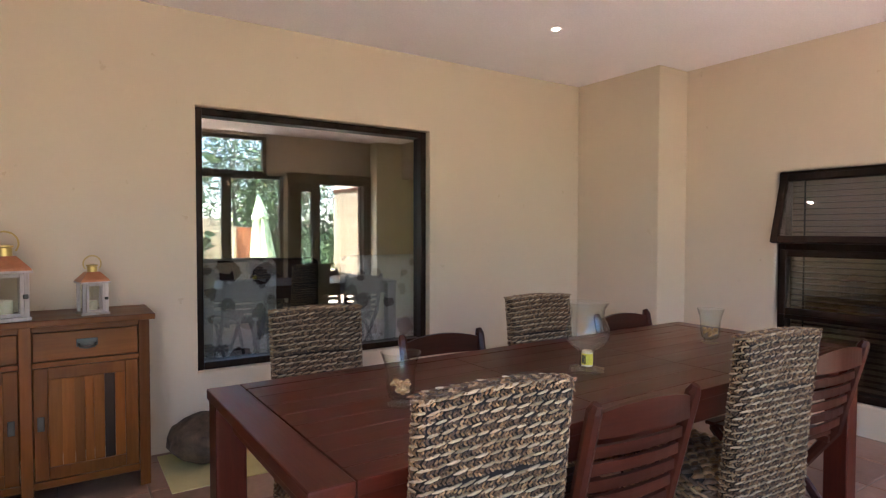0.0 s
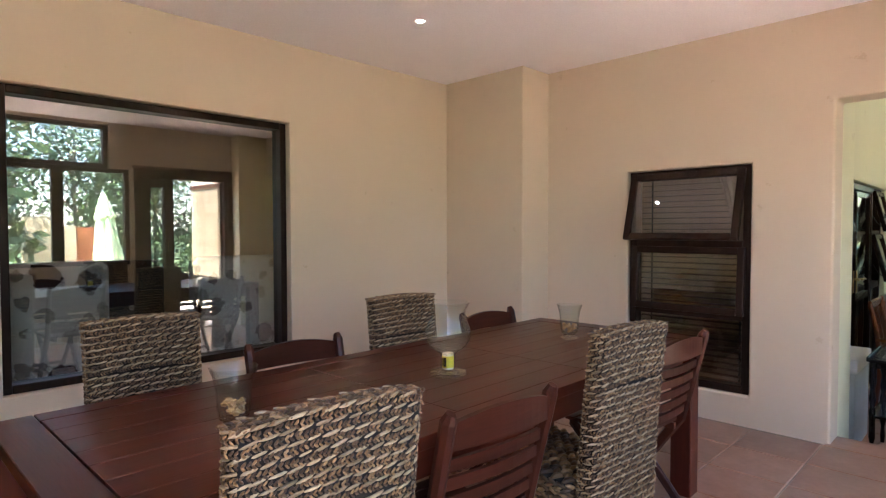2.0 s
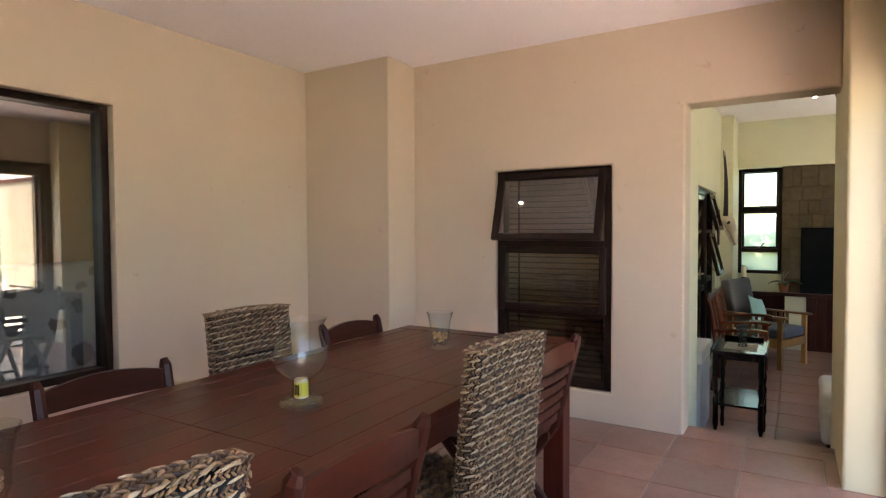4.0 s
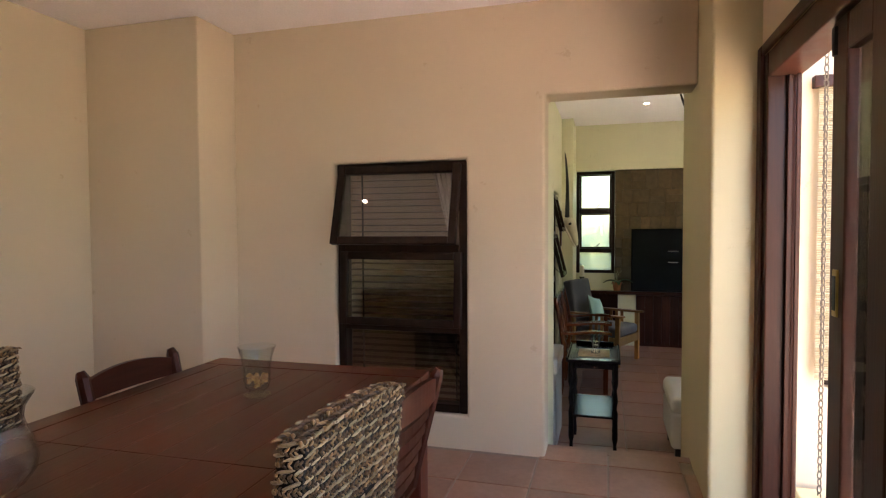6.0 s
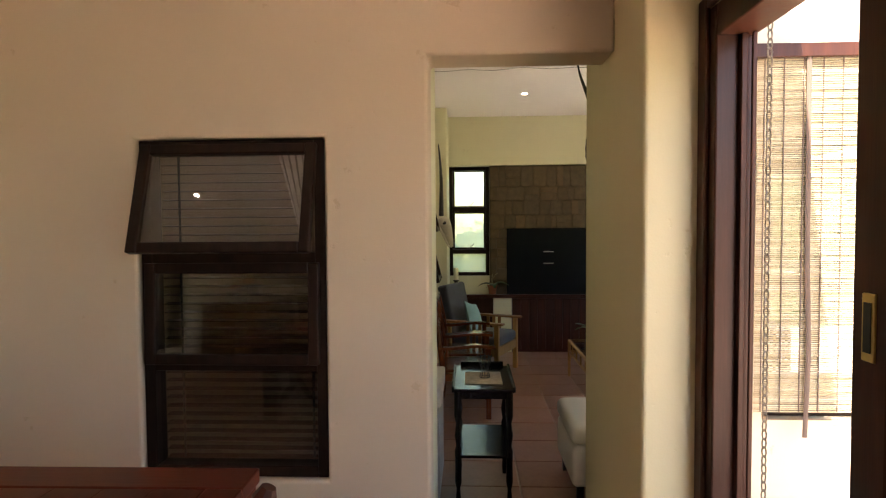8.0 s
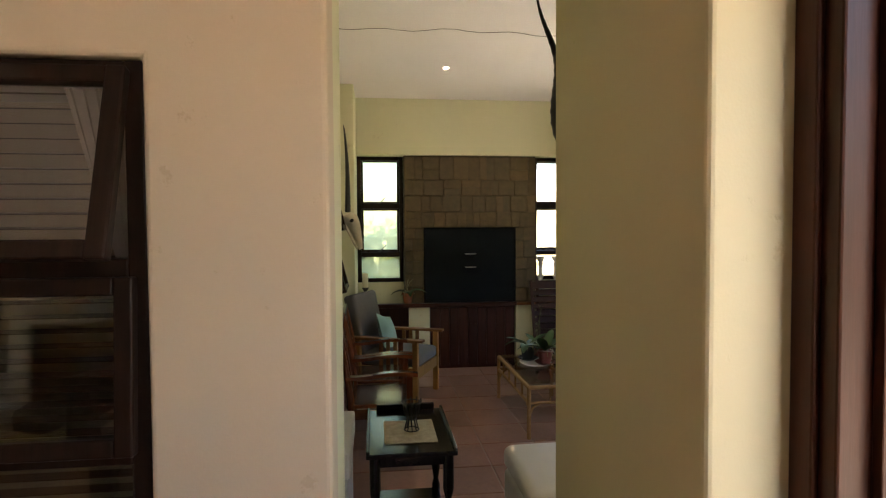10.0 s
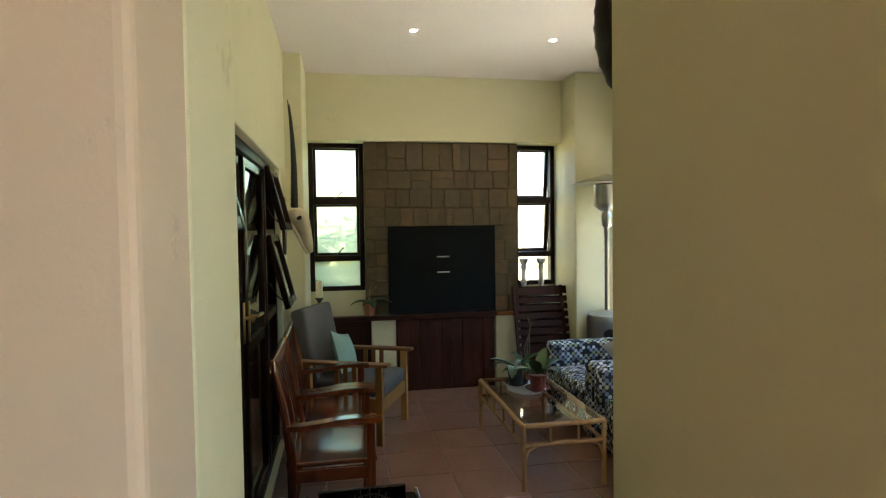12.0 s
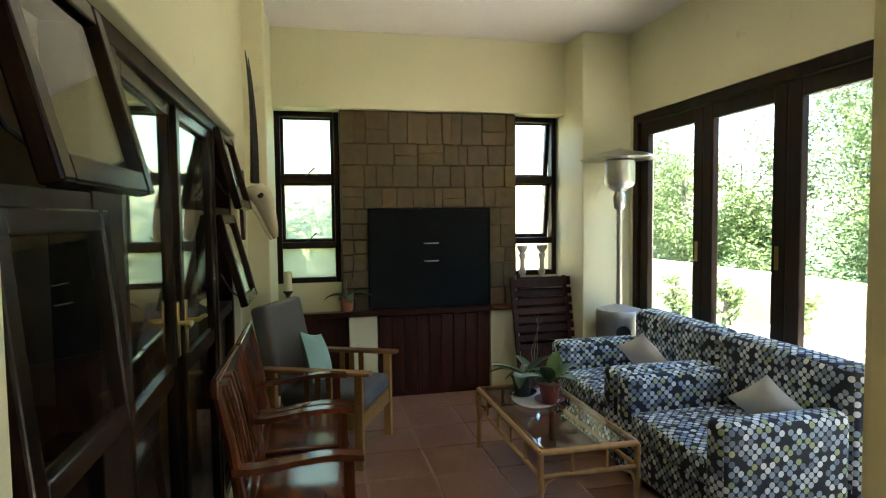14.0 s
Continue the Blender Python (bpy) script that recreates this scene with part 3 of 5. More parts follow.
    me.polygons.foreach_set("use_smooth", [True] * len(me.polygons))
    me.materials.append(material)
    ob = new(name, me)
    ob.parent = parent
    ob["kind"] = "stuff"
    return ob


def outline(w, d, r=0.03):
    """A rounded rectangle round the z axis as points with outward normals."""
    out = []
    for cx, cy, a0 in ((w - r, d - r, 0), (-w + r, d - r, 90), (-w + r, -d + r, 180), (w - r, -d + r, 270)):
        for k in range(4):
            a = radians(a0 + 30 * k)
            out.append((Vector((cx + r * math.cos(a), cy + r * math.sin(a), 0)), Vector((math.cos(a), math.sin(a), 0))))
    return out


def along(ring, s):
    n = len(ring)
    lens = [(ring[(i + 1) % n][0] - ring[i][0]).length for i in range(n)]
    s = s % sum(lens)
    for i in range(n):
        if s <= lens[i]:
            f = s / max(lens[i], 1e-6)
            a, b = ring[i], ring[(i + 1) % n]
            return a[0].lerp(b[0], f), a[1].lerp(b[1], f).normalized(), (b[0] - a[0]).normalized(), sum(lens)
        s -= lens[i]
    return ring[0][0], ring[0][1], (ring[1][0] - ring[0][0]).normalized(), sum(lens)


def wicker_chair(m):
    t = thing("wicker_chair", m, "high-backed woven seagrass dining chair tucked under the table", "chair", "woven chairs round the table")
    rng = random.Random(5)
    lean = lambda z: -0.012 - 0.11 * max(0, z - 0.45) ** 1.3
    strands, weft = [], []
    for i in range(37):
        z = 0.125 + i * 0.0235
        k = 1.0 + 0.05 * max(0, (z - 0.5) / 0.5)
        ring = outline(0.192 * k, 0.040 - 0.010 * max(0, (z - 0.5) / 0.5))
        total = along(ring, 0)[3]
        n = 92
        for j in range(n):
            p, o, d, _ = along(ring, (j + rng.uniform(-0.2, 0.2)) * total / n)
            p = p + Vector((0, lean(z), z + 0.010 * math.cos(p.x * 8) * (z > 0.8) + 0.0022 * math.sin(j * 0.9 + i * 2.1)))
            for side in (-1, 1):
                dd = (d + Vector((0, 0, side * (0.95 + rng.uniform(-0.2, 0.2))))).normalized()
                strands.append((p + Vector((0, 0, side * 0.0036)) + o * rng.uniform(-0.002, 0.002), dd, o, 0.0115, 0.0054 + rng.uniform(-0.0008, 0.0008)))
        n = 26
        for j in range(n):
            p, o, d, _ = along(ring, (j + 0.5 * (i % 2)) * total / n)
            d = (d + Vector((0, 0, 0.20 + rng.uniform(-0.08, 0.08)))).normalized()
            p = p + Vector((0, lean(z), z + 0.0118 + 0.010 * math.cos(p.x * 8) * (z > 0.8) + rng.uniform(-0.0015, 0.0015)))
            weft.append((p + o * rng.uniform(-0.003, 0.001), d, o, 0.038, 0.0072 + rng.uniform(-0.001, 0.001)))
    for j in range(34):
        for yy in (-0.024, -0.008, 0.008, 0.024):
            x = -0.195 + 0.0118 * j
            strands.append((Vector((x, lean(0.985) + yy, 0.984 + 0.01 * math.cos(x * 8) + rng.uniform(-0.002, 0.002))), Vector((1, 0.8 if yy in (-0.024, 0.008) else -0.8, 0)).normalized(), Vector((0, 0, 1)), 0.02, 0.008))
    strand_mesh("backrest", strands, WICKER, t)
    strand_mesh("weft", weft, WEFT, t)
    strands = []
    for i in range(13):
        z = 0.29 + i * 0.0142
        ring = [(p + Vector((0, 0.24, 0)), o) for p, o in outline(0.20, 0.20)]
        total = along(ring, 0)[3]
        for j in range(44):
            p, o, d, _ = along(ring, (j + 0.5 * (i % 2)) * total / 44)
            strands.append((p + Vector((0, 0, z)), (d + Vector((0, 0, 0.4 if i % 2 else -0.4))).normalized(), o, 0.044, 0.0155))
    for i in range(16):
        for j in range(8):
            strands.append((Vector((-0.17 + 0.048 * j + 0.024 * (i % 2), 0.06 + 0.024 * i, 0.475)), Vector((1, 0.4 if i % 2 else -0.4, 0)).normalized(), Vector((0, 0, 1)), 0.055, 0.025))
    strand_mesh("seat", strands, WICKER, t)
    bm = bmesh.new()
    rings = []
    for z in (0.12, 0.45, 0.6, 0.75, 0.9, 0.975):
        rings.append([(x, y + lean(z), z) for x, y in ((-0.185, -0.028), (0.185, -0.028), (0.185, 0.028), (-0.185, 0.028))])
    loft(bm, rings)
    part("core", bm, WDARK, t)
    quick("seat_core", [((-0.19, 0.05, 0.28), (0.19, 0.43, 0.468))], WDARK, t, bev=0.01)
    for x in (-0.165, 0.165):
        for y in (-0.005, 0.40):
            quick("leg", [((x - 0.02, y - 0.02, 0), (x + 0.02, y + 0.02, 0.29))], LEGWOOD, t, bev=0.004)
    return t


wick = wicker_chair(pose(0.965, 1.0, 0, 0, 0, -5))
copy_thing(wick, pose(2.165, 1.01, 0, 0, 0, -6))
copy_thing(wick, pose(1.09, 2.30, 0, 0, 0, 175))
copy_thing(wick, pose(2.235, 2.14, 0, 0, 0, 176))


def folding_chair(m):
    """Slatted folding chair, faces +y, origin on the floor under the back."""
    t = thing("folding_chair", m, "dark red-brown slatted wooden folding chair", "chair", "folding chairs round the table")
    back = lambda z: 0.06 - 0.10 * (z - 0.45) / 0.4
    for s in (-1, 1):
        bm = bmesh.new()
        tube(bm, [(s * 0.195, 0.36, 0.0), (s * 0.195, 0.20, 0.25), (s * 0.195, back(0.45), 0.45), (s * 0.197, back(0.65), 0.65), (s * 0.20, back(0.84), 0.84), (s * 0.20, back(0.862) - 0.004, 0.862)], [0.018, 0.019, 0.020, 0.020, 0.020, 0.012], 8, 1.25)
        part("back_post", bm, SLATWOOD_Z, t)
        bm = bmesh.new()
        tube(bm, [(s * 0.168, 0.0, 0.0), (s * 0.168, 0.20, 0.23), (s * 0.168, 0.40, 0.43)], 0.017, 8, 1.3)
        part("front_leg", bm, SLATWOOD_Z, t)
    bm = bmesh.new()
    rings = []
    for k in range(13):
        x = -0.195 + 0.39 * k / 12
        arch = 0.026 * (1 - (x / 0.195) ** 2)
        y = back(0.8) - 0.02 * (1 - (x / 0.195) ** 2)
        rings.append([(x, y - 0.009, 0.762), (x, y + 0.009, 0.762), (x, y + 0.006, 0.828 + arch), (x, y - 0.012, 0.828 + arch)])
    loft(bm, rings)
    bmesh.ops.bevel(bm, geom=[e for e in bm.edges if e.calc_face_angle(0) > 0.9], offset=0.004, segments=2, affect="EDGES")
    part("top_rail", bm, SLATWOOD, t)
    for i in range(5):
        z = 0.50 + i * 0.0535
        bm = bmesh.new()
        rings = []
        for k in range(7):
            x = -0.19 + 0.38 * k / 6
            y = back(z) - 0.016 * (1 - (x / 0.19) ** 2)
            rings.append([(x, y - 0.008, z - 0.015), (x, y + 0.006, z - 0.015), (x, y + 0.004, z + 0.018), (x, y - 0.010, z + 0.018)])
        loft(bm, rings)
        part("back_slat", bm, SLATWOOD, t)
    for i in range(7):
        y = 0.07 + i * 0.053
        quick("seat_slat", [((-0.18, y, 0.435), (0.18, y + 0.045, 0.452))], SLATWOOD, t, bev=0.003)
    for x in (-0.14, 0.14):
        quick("seat_rail", [((x - 0.01, 0.06, 0.405), (x + 0.01, 0.43, 0.434))], SLATWOOD, t, bev=0.003)
    for y, z in ((0.33, 0.06), (0.03, 0.05)):
        quick("stretcher", [((-0.18, y - 0.01, z - 0.014), (0.18, y + 0.01, z + 0.014))], SLATWOOD, t, bev=0.003)
    return t


fold = folding_chair(pose(1.56, 1.05, 0, 0, 0, -4))
copy_thing(fold, pose(2.80, 1.07, 0, 0, 0, -3))
copy_thing(fold, pose(1.615, 2.12, 0, 0, 0, 176))
copy_thing(fold, pose(2.84, 2.11, 0, 0, 0, 178))

# ---- things on the table ----
NUT = pieces_mat("shelled_nuts", [(0, (0.34, 0.18, 0.07)), (1, (0.56, 0.36, 0.16))], 0.5, 90, 0.2)
WAXMAT = painted("cream_wax", (0.78, 0.70, 0.50), 0.5, 0.05)
YLABEL = painted("yellow_paper", (0.75, 0.60, 0.05), 0.6, 0.05)


def glass_wall(bm, prof, thick, seg=28):
    """A thin-walled turned vessel from its outer profile, foot first."""
    inner = [(max(r - thick, 0.002), z) for r, z in prof if z > prof[0][1] + 0.008][::-1]
    rings = prof + [(prof[-1][0] - thick / 2, prof[-1][1] + thick * 0.4)] + inner
    return lathe(bm, [(0.002, prof[0][1])] + rings, seg=seg)


def nut_glass(x, y):
    t = thing("drinking_glass", pose(x, y, 0.78) @ Matrix.Diagonal((1.12, 1.12, 0.9, 1)), "flared clear glass part filled with nuts", "glass", "nut glasses on the table")
    bm = bmesh.new()
    glass_wall(bm, [(0.036, 0.0), (0.040, 0.006), (0.026, 0.014), (0.024, 0.022), (0.034, 0.032), (0.040, 0.06), (0.041, 0.11), (0.046, 0.15), (0.056, 0.185)], 0.003)
    part("glass_body", bm, GLASS, t, "", True)
    rng = random.Random(int(x * 100))
    bm = bmesh.new()
    for i in range(26):
        a, r = rng.uniform(0, 6.28), 0.026 * rng.random() ** 0.5
        g = bmesh.ops.create_icosphere(bm, subdivisions=1, radius=0.0095)
        bmesh.ops.transform(bm, matrix=pose(r * math.cos(a), r * math.sin(a), 0.046 + 0.034 * rng.random(), rng.uniform(0, 180), rng.uniform(0, 180), 0) @ Matrix.Diagonal((1.3, 0.85, 0.8, 1)), verts=g["verts"])
    part("nuts", bm, NUT, t, "tan shelled nuts", True)


nut_glass(1.05, 1.53)
nut_glass(2.80, 1.59)
t = thing("hurricane_lamp", pose(1.865, 1.518, 0.78) @ Matrix.Diagonal((0.95, 0.95, 0.85, 1)), "large clear glass hurricane candle holder with a candle", "candle holder")
bm = bmesh.new()
glass_wall(bm, [(0.070, 0.0), (0.074, 0.006), (0.070, 0.016), (0.045, 0.022), (0.031, 0.03), (0.029, 0.06), (0.030, 0.09), (0.044, 0.104), (0.070, 0.125), (0.086, 0.15), (0.090, 0.175), (0.086, 0.205), (0.073, 0.238), (0.067, 0.262), (0.070, 0.285), (0.086, 0.315)], 0.0035, 36)
part("glass_body", bm, GLASS, t, "", True)
bm = bmesh.new()
lathe(bm, [(0.020, 0.026), (0.022, 0.028), (0.022, 0.092), (0.019, 0.096)], seg=24)
part("candle", bm, WAXMAT, t, "cream candle", True)
bm = bmesh.new()
lathe(bm, [(0.0228, 0.034), (0.0228, 0.084)], seg=24, caps=False)
part("candle_label", bm, YLABEL, t, "yellow paper label with dark print", True)
quick("print_bars", [((-0.0245, -0.012 + i * 0.007, 0.04), (-0.0215, -0.0085 + i * 0.007, 0.078)) for i in range(3)], BLACK, t)

# ---- sideboard and what stands by it ----
OAK = wood("golden_brown_wood", (0.13, 0.036, 0.006), (0.24, 0.080, 0.014), 0.38, 2, 4)
OAK_X = wood("golden_brown_wood_across", (0.13, 0.036, 0.006), (0.24, 0.080, 0.014), 0.36, 0, 4)
OAK_L = wood("orange_wood", (0.20, 0.056, 0.007), (0.31, 0.105, 0.016), 0.38, 2, 4)
OAK_D = wood("dark_heartwood", (0.025, 0.012, 0.008), (0.05, 0.022, 0.013), 0.4, 2, 4)
PEWTER = painted("dark_pewter", (0.10, 0.095, 0.085), 0.45, 0.2, 20, 120, 0.2, 1.0)
COPPER = painted("polished_copper", (0.55, 0.25, 0.14), 0.38, 0.1, 8, 90, 0.05, 1.0)
WHITEWASH = wood("whitewashed_wood", (0.40, 0.33, 0.29), (0.62, 0.56, 0.52), 0.7, 2, 8)

sb = thing("sideboard", pose(0, 3.30, 0), "golden brown wooden sideboard with drawers and panelled doors", "sideboard")
quick("top", [((-1.2, -0.03, 0.865), (0.575, 0.405, 0.895))], OAK_X, sb, bev=0.005)
quick("back_panel", [((-1.15, 0.36, 0.12), (0.53, 0.38, 0.864))], OAK_X, sb)
for x in (-1.17, -0.585, 0.0, 0.50):
    quick("post", [((x, 0.0, 0.0), (x + 0.05, 0.05, 0.864))], OAK, sb, bev=0.003)
quick("post", [((0.50, 0.34, 0.0), (0.55, 0.39, 0.864))], OAK, sb, bev=0.003)
quick("side_panel", [((0.512, 0.05, 0.12), (0.538, 0.34, 0.85))], OAK, sb)
for x in (-1.12, -0.535, 0.05):
    w = 0.45 if x > 0 else 0.535
    quick("drawer_rail", [((x, 0.006, 0.835), (x + w, 0.04, 0.864))], OAK_X, sb, bev=0.002)
    quick("mid_rail", [((x, 0.004, 0.665), (x + w, 0.04, 0.69))], OAK_X, sb, bev=0.002)
    quick("bottom_rail", [((x, 0.004, 0.08), (x + w, 0.04, 0.115))], OAK_X, sb, bev=0.002)
    dr = quick("drawer", [((x + 0.004, 0.008, 0.694), (x + w - 0.004, 0.03, 0.831))], OAK_X, sb, bev=0.004)
    bm = bmesh.new()
    box(bm, (x + w / 2 - 0.045, 0.001, 0.752), (x + w / 2 + 0.045, 0.009, 0.79), 0.003)
    tube(bm, [(x + w / 2 - 0.035, 0.004, 0.765), (x + w / 2 - 0.03, -0.014, 0.752), (x + w / 2, -0.017, 0.747), (x + w / 2 + 0.03, -0.014, 0.752), (x + w / 2 + 0.035, 0.004, 0.765)], 0.006, 8)
    part("cup_handle", bm, PEWTER, dr, "dark metal cup handle", True)
    door = new("door")
    door.parent = sb
    bm = bmesh.new()
    framed(bm, x + 0.004, x + w - 0.004, 0.118, 0.661, 0.058, 0.024, 0.003)
    part("door_frame", bm, OAK, door, "", False, pose(0, 0.02, 0))
    k0, k1 = x + 0.062, x + w - 0.062
    cuts = [0, 0.17, 0.33, 0.46, 0.58, 0.72, 0.86, 1.0]
    for n, (a, b) in enumerate(zip(cuts, cuts[1:])):
        quick("panel_board", [((k0 + (k1 - k0) * a + 0.0005, 0.02, 0.176), (k0 + (k1 - k0) * b - 0.0005, 0.03, 0.603))], (OAK_L, OAK_L, OAK, OAK_L, OAK_L, OAK_D, OAK_L)[n], door)
    hx = x + 0.032 if x > -0.5 else x + w - 0.032
    quick("door_handle", [((hx - 0.014, 0.0, 0.36), (hx + 0.014, 0.0075, 0.43))], PEWTER, door, "dark metal plate handle", bev=0.003)


def lantern(x, y, s):
    t = thing("lantern", pose(x, y, 0.895, 0, 0, 12) @ Matrix.Scale(s, 4), "whitewashed wooden candle lantern with copper roof", "lantern", "lanterns on the sideboard")
    quick("base", [((-0.06, -0.06, 0), (0.06, 0.06, 0.012))], WHITEWASH, t, bev=0.002)
    for a in (-1, 1):
        for b in (-1, 1):
            quick("post", [((a * 0.048 - 0.007, b * 0.048 - 0.007, 0.012), (a * 0.048 + 0.007, b * 0.048 + 0.007, 0.15))], WHITEWASH, t, bev=0.0015)
    quick("top_plate", [((-0.064, -0.064, 0.15), (0.064, 0.064, 0.158))], WHITEWASH, t, bev=0.002)
    for a in (-1, 1):
        pane(t, -0.041, 0.041, 0.014, 0.149, GLASS, a * 0.048)
    bm = bmesh.new()
    framed(bm, -0.040, 0.040, 0.014, 0.148, 0.011, 0.008, 0.001)
    part("door_frame", bm, WHITEWASH, t, "", False, pose(0, -0.057, 0))
    bm = bmesh.new()
    loft(bm, [[(x * r, y * r, z) for x, y in ((-1, -1), (1, -1), (1, 1), (-1, 1))] for r, z in ((0.062, 0.158), (0.058, 0.166), (0.034, 0.195), (0.027, 0.203))])
    part("roof", bm, COPPER, t, "polished copper roof")
    bm = bmesh.new()
    lathe(bm, [(0.022, 0.203), (0.022, 0.228), (0.026, 0.231), (0.026, 0.236), (0.01, 0.24)], seg=16)
    part("chimney", bm, BRASS, t, "brass chimney", True)
    bm = bmesh.new()
    tube(bm, [(0.038 * math.cos(a), 0, 0.242 + 0.038 * math.sin(a)) for a in [radians(-40 + 260 * k / 16) for k in range(17)]], 0.003, 6)
    part("ring_handle", bm, BRASS, t, "brass ring", True)
    bm = bmesh.new()
    box(bm, (0.036, -0.072, 0.07), (0.05, -0.058, 0.084), 0.003)
    part("latch", bm, PEWTER, t)
    bm = bmesh.new()
    lathe(bm, [(0.02, 0.013), (0.02, 0.06), (0.017, 0.063)], seg=16)
    part("candle", bm, WAXMAT, t, "cream pillar candle", True)


lantern(0.305, 3.42, 1.06)
lantern(-0.05, 3.38, 1.50)

BARK = painted("mottled_brown_hide", (0.11, 0.065, 0.038), 0.85, 0.65, 11, 30, 1.0)
bm = bmesh.new()
bmesh.ops.create_icosphere(bm, subdivisions=4, radius=1.0)
for v in bm.verts:
    n = noise.noise(v.co * 2.2) * 0.12 + noise.noise(v.co * 6) * 0.05
    v.co = Vector((v.co.x * 0.21, v.co.y * 0.19, max(-0.98, v.co.z) * 0.135)) * (1 + n)
    v.co.z = max(v.co.z, -0.13) + 0.14
tagged(part("floor_cushion", bm, BARK, None, "", True, pose(0.86, 3.45, 0.006)), "mottled brown round floor cushion under the window", "cushion")
quick("floor_mat", [((0.62, 3.10, 0.001), (1.12, 3.66, 0.007))], painted("pale_yellow_mat", (0.55, 0.48, 0.22), 0.9, 0.1, 4, 200, 0.3))
tagged(bpy.data.objects["floor_mat"], "pale yellow flat floor mat under the cushion", "mat")

# ---- the room behind the large window ----
FLORAL = floral_mat("grey_floral_fabric")
for x0, x1 in ((0.75, 1.45), (1.98, 2.75)):
    bm = bmesh.new()
    box(bm, (x0, 4.02, 0.25), (x1, 4.20, 1.13), 0.05, None, 4)
    box(bm, (x0, 4.20, 0.25), (x1, 4.85, 0.5), 0.05, None, 3)
    box(bm, (x0 + 0.02, 4.04, 0.0), (x1 - 0.02, 4.8, 0.25), 0.01)
    tagged(part("armchair", bm, FLORAL), "pale armchair covered in grey and black flowers", "armchair", "floral armchairs behind the window")
LEATHER = painted("black_leather", (0.014, 0.012, 0.012), 0.4, 0.2, 5, 160, 0.2)
bm = bmesh.new()
box(bm, (1.50, 4.5, 0.35), (1.95, 4.66, 1.10), 0.05, None, 4)
box(bm, (1.50, 4.66, 0.0), (1.95, 5.15, 0.5), 0.05, None, 4)
tagged(part("leather_chair", bm, LEATHER), "black leather chair in the room behind the window", "chair")

# ---- patio ----
REED = pieces_mat("bamboo_reed", [(0, (0.34, 0.27, 0.15)), (0.5, (0.44, 0.36, 0.22)), (1, (0.54, 0.46, 0.31))], 0.7, 60, 0.2)
bl = thing("bamboo_blind", pose(4.285, 0, 0), "hanging split-bamboo roll blind on the lounge window", "blind")
vs, fs = [], []
for i in range(170):
    z = 0.60 + i * 0.0083
    b = len(vs)
    for y in (-2.12, -0.505):
        for dx, dz in ((-0.002, 0), (0, 0.0034), (0.002, 0), (0, -0.0034)):
            vs.append((dx + 0.002 * math.sin(i * 1.7), y, z + dz))
    fs += [(b + k, b + (k + 1) % 4, b + 4 + (k + 1) % 4, b + 4 + k) for k in range(4)]
me = bpy.data.meshes.new("reeds")
me.from_pydata(vs, [], fs)
me.materials.append(REED)
ob = new("reeds", me)
ob.parent = bl
ob["kind"] = "stuff"
quick("head_board", [((-0.02, -2.14, 2.0), (0.03, -0.48, 2.055))], FRAME_RED, bl, bev=0.004)
CORD = painted("brown_cord", (0.12, 0.08, 0.06), 0.9)
for k in range(21):
    y = -0.53 - k * 0.075
    quick("cord", [((-0.005, y - 0.002, 0.60), (-0.003, y + 0.002, 2.0))], CORD, bl)
bm = bmesh.new()
tube(bm, [(-0.012, -0.695, 2.0), (-0.012, -0.70, 1.2), (-0.014, -0.71, 0.85), (-0.014, -0.70, 0.5)], 0.010, 6, 0.3)
part("pull_tape", bm, CORD, bl, "brown hanging tape", True)
w7 = window_at("window_7", pose(4.42, 0, 0.552, 0, 0, 90), "dark timber window behind the bamboo blind")
frame_part("window_frame", -2.048, -0.562, 0.0, 1.466, 0.05, 0.09, FRAME, w7)
quick("mullion", [((-1.34, -0.04, 0.05), (-1.27, 0.04, 1.416))], FRAME, w7, bev=0.004)
quick("transom", [((-1.998, -0.038, 0.52), (-1.342, 0.038, 0.58)), ((-1.268, -0.038, 0.52), (-0.612, 0.038, 0.58)), ((-1.998, -0.038, 1.0), (-1.342, 0.038, 1.06)), ((-1.268, -0.038, 1.0), (-0.612, 0.038, 1.06))], FRAME, w7, bev=0.004)
ch = thing("rain_chain", pose(4.20, -0.507, 0), "hanging metal link chain beside the blind", "chain")
CHAIN = painted("weathered_chain", (0.16, 0.13, 0.10), 0.5, 0.2, 20, 90, 0.1, 0.8)
link = None
for i in range(76):
    m = pose(0, 0, 0.06 + i * 0.034, 0, 0, 90 * (i % 2) + 20)
    if link is None:
        bm = bmesh.new()
        tube(bm, [(0.010 * math.cos(a), 0, 0.021 * math.sin(a)) for a in [2 * math.pi * k / 10 for k in range(10)]], 0.0032, 5, 1.0, True)
        link = part("link", bm, CHAIN, ch, "", True, m).data
    else:
        ob = new("link", link)
        ob.parent, ob.matrix_basis = ch, m
quick("bracket", [((-0.03, -0.01, 2.64), (0.14, 0.01, 2.67))], CHAIN, ch)
quick("drain_stone", [((-0.09, -0.09, -0.03), (0.09, 0.09, 0.06))], YELLOW, ch, "cream stone under the chain", bev=0.01)

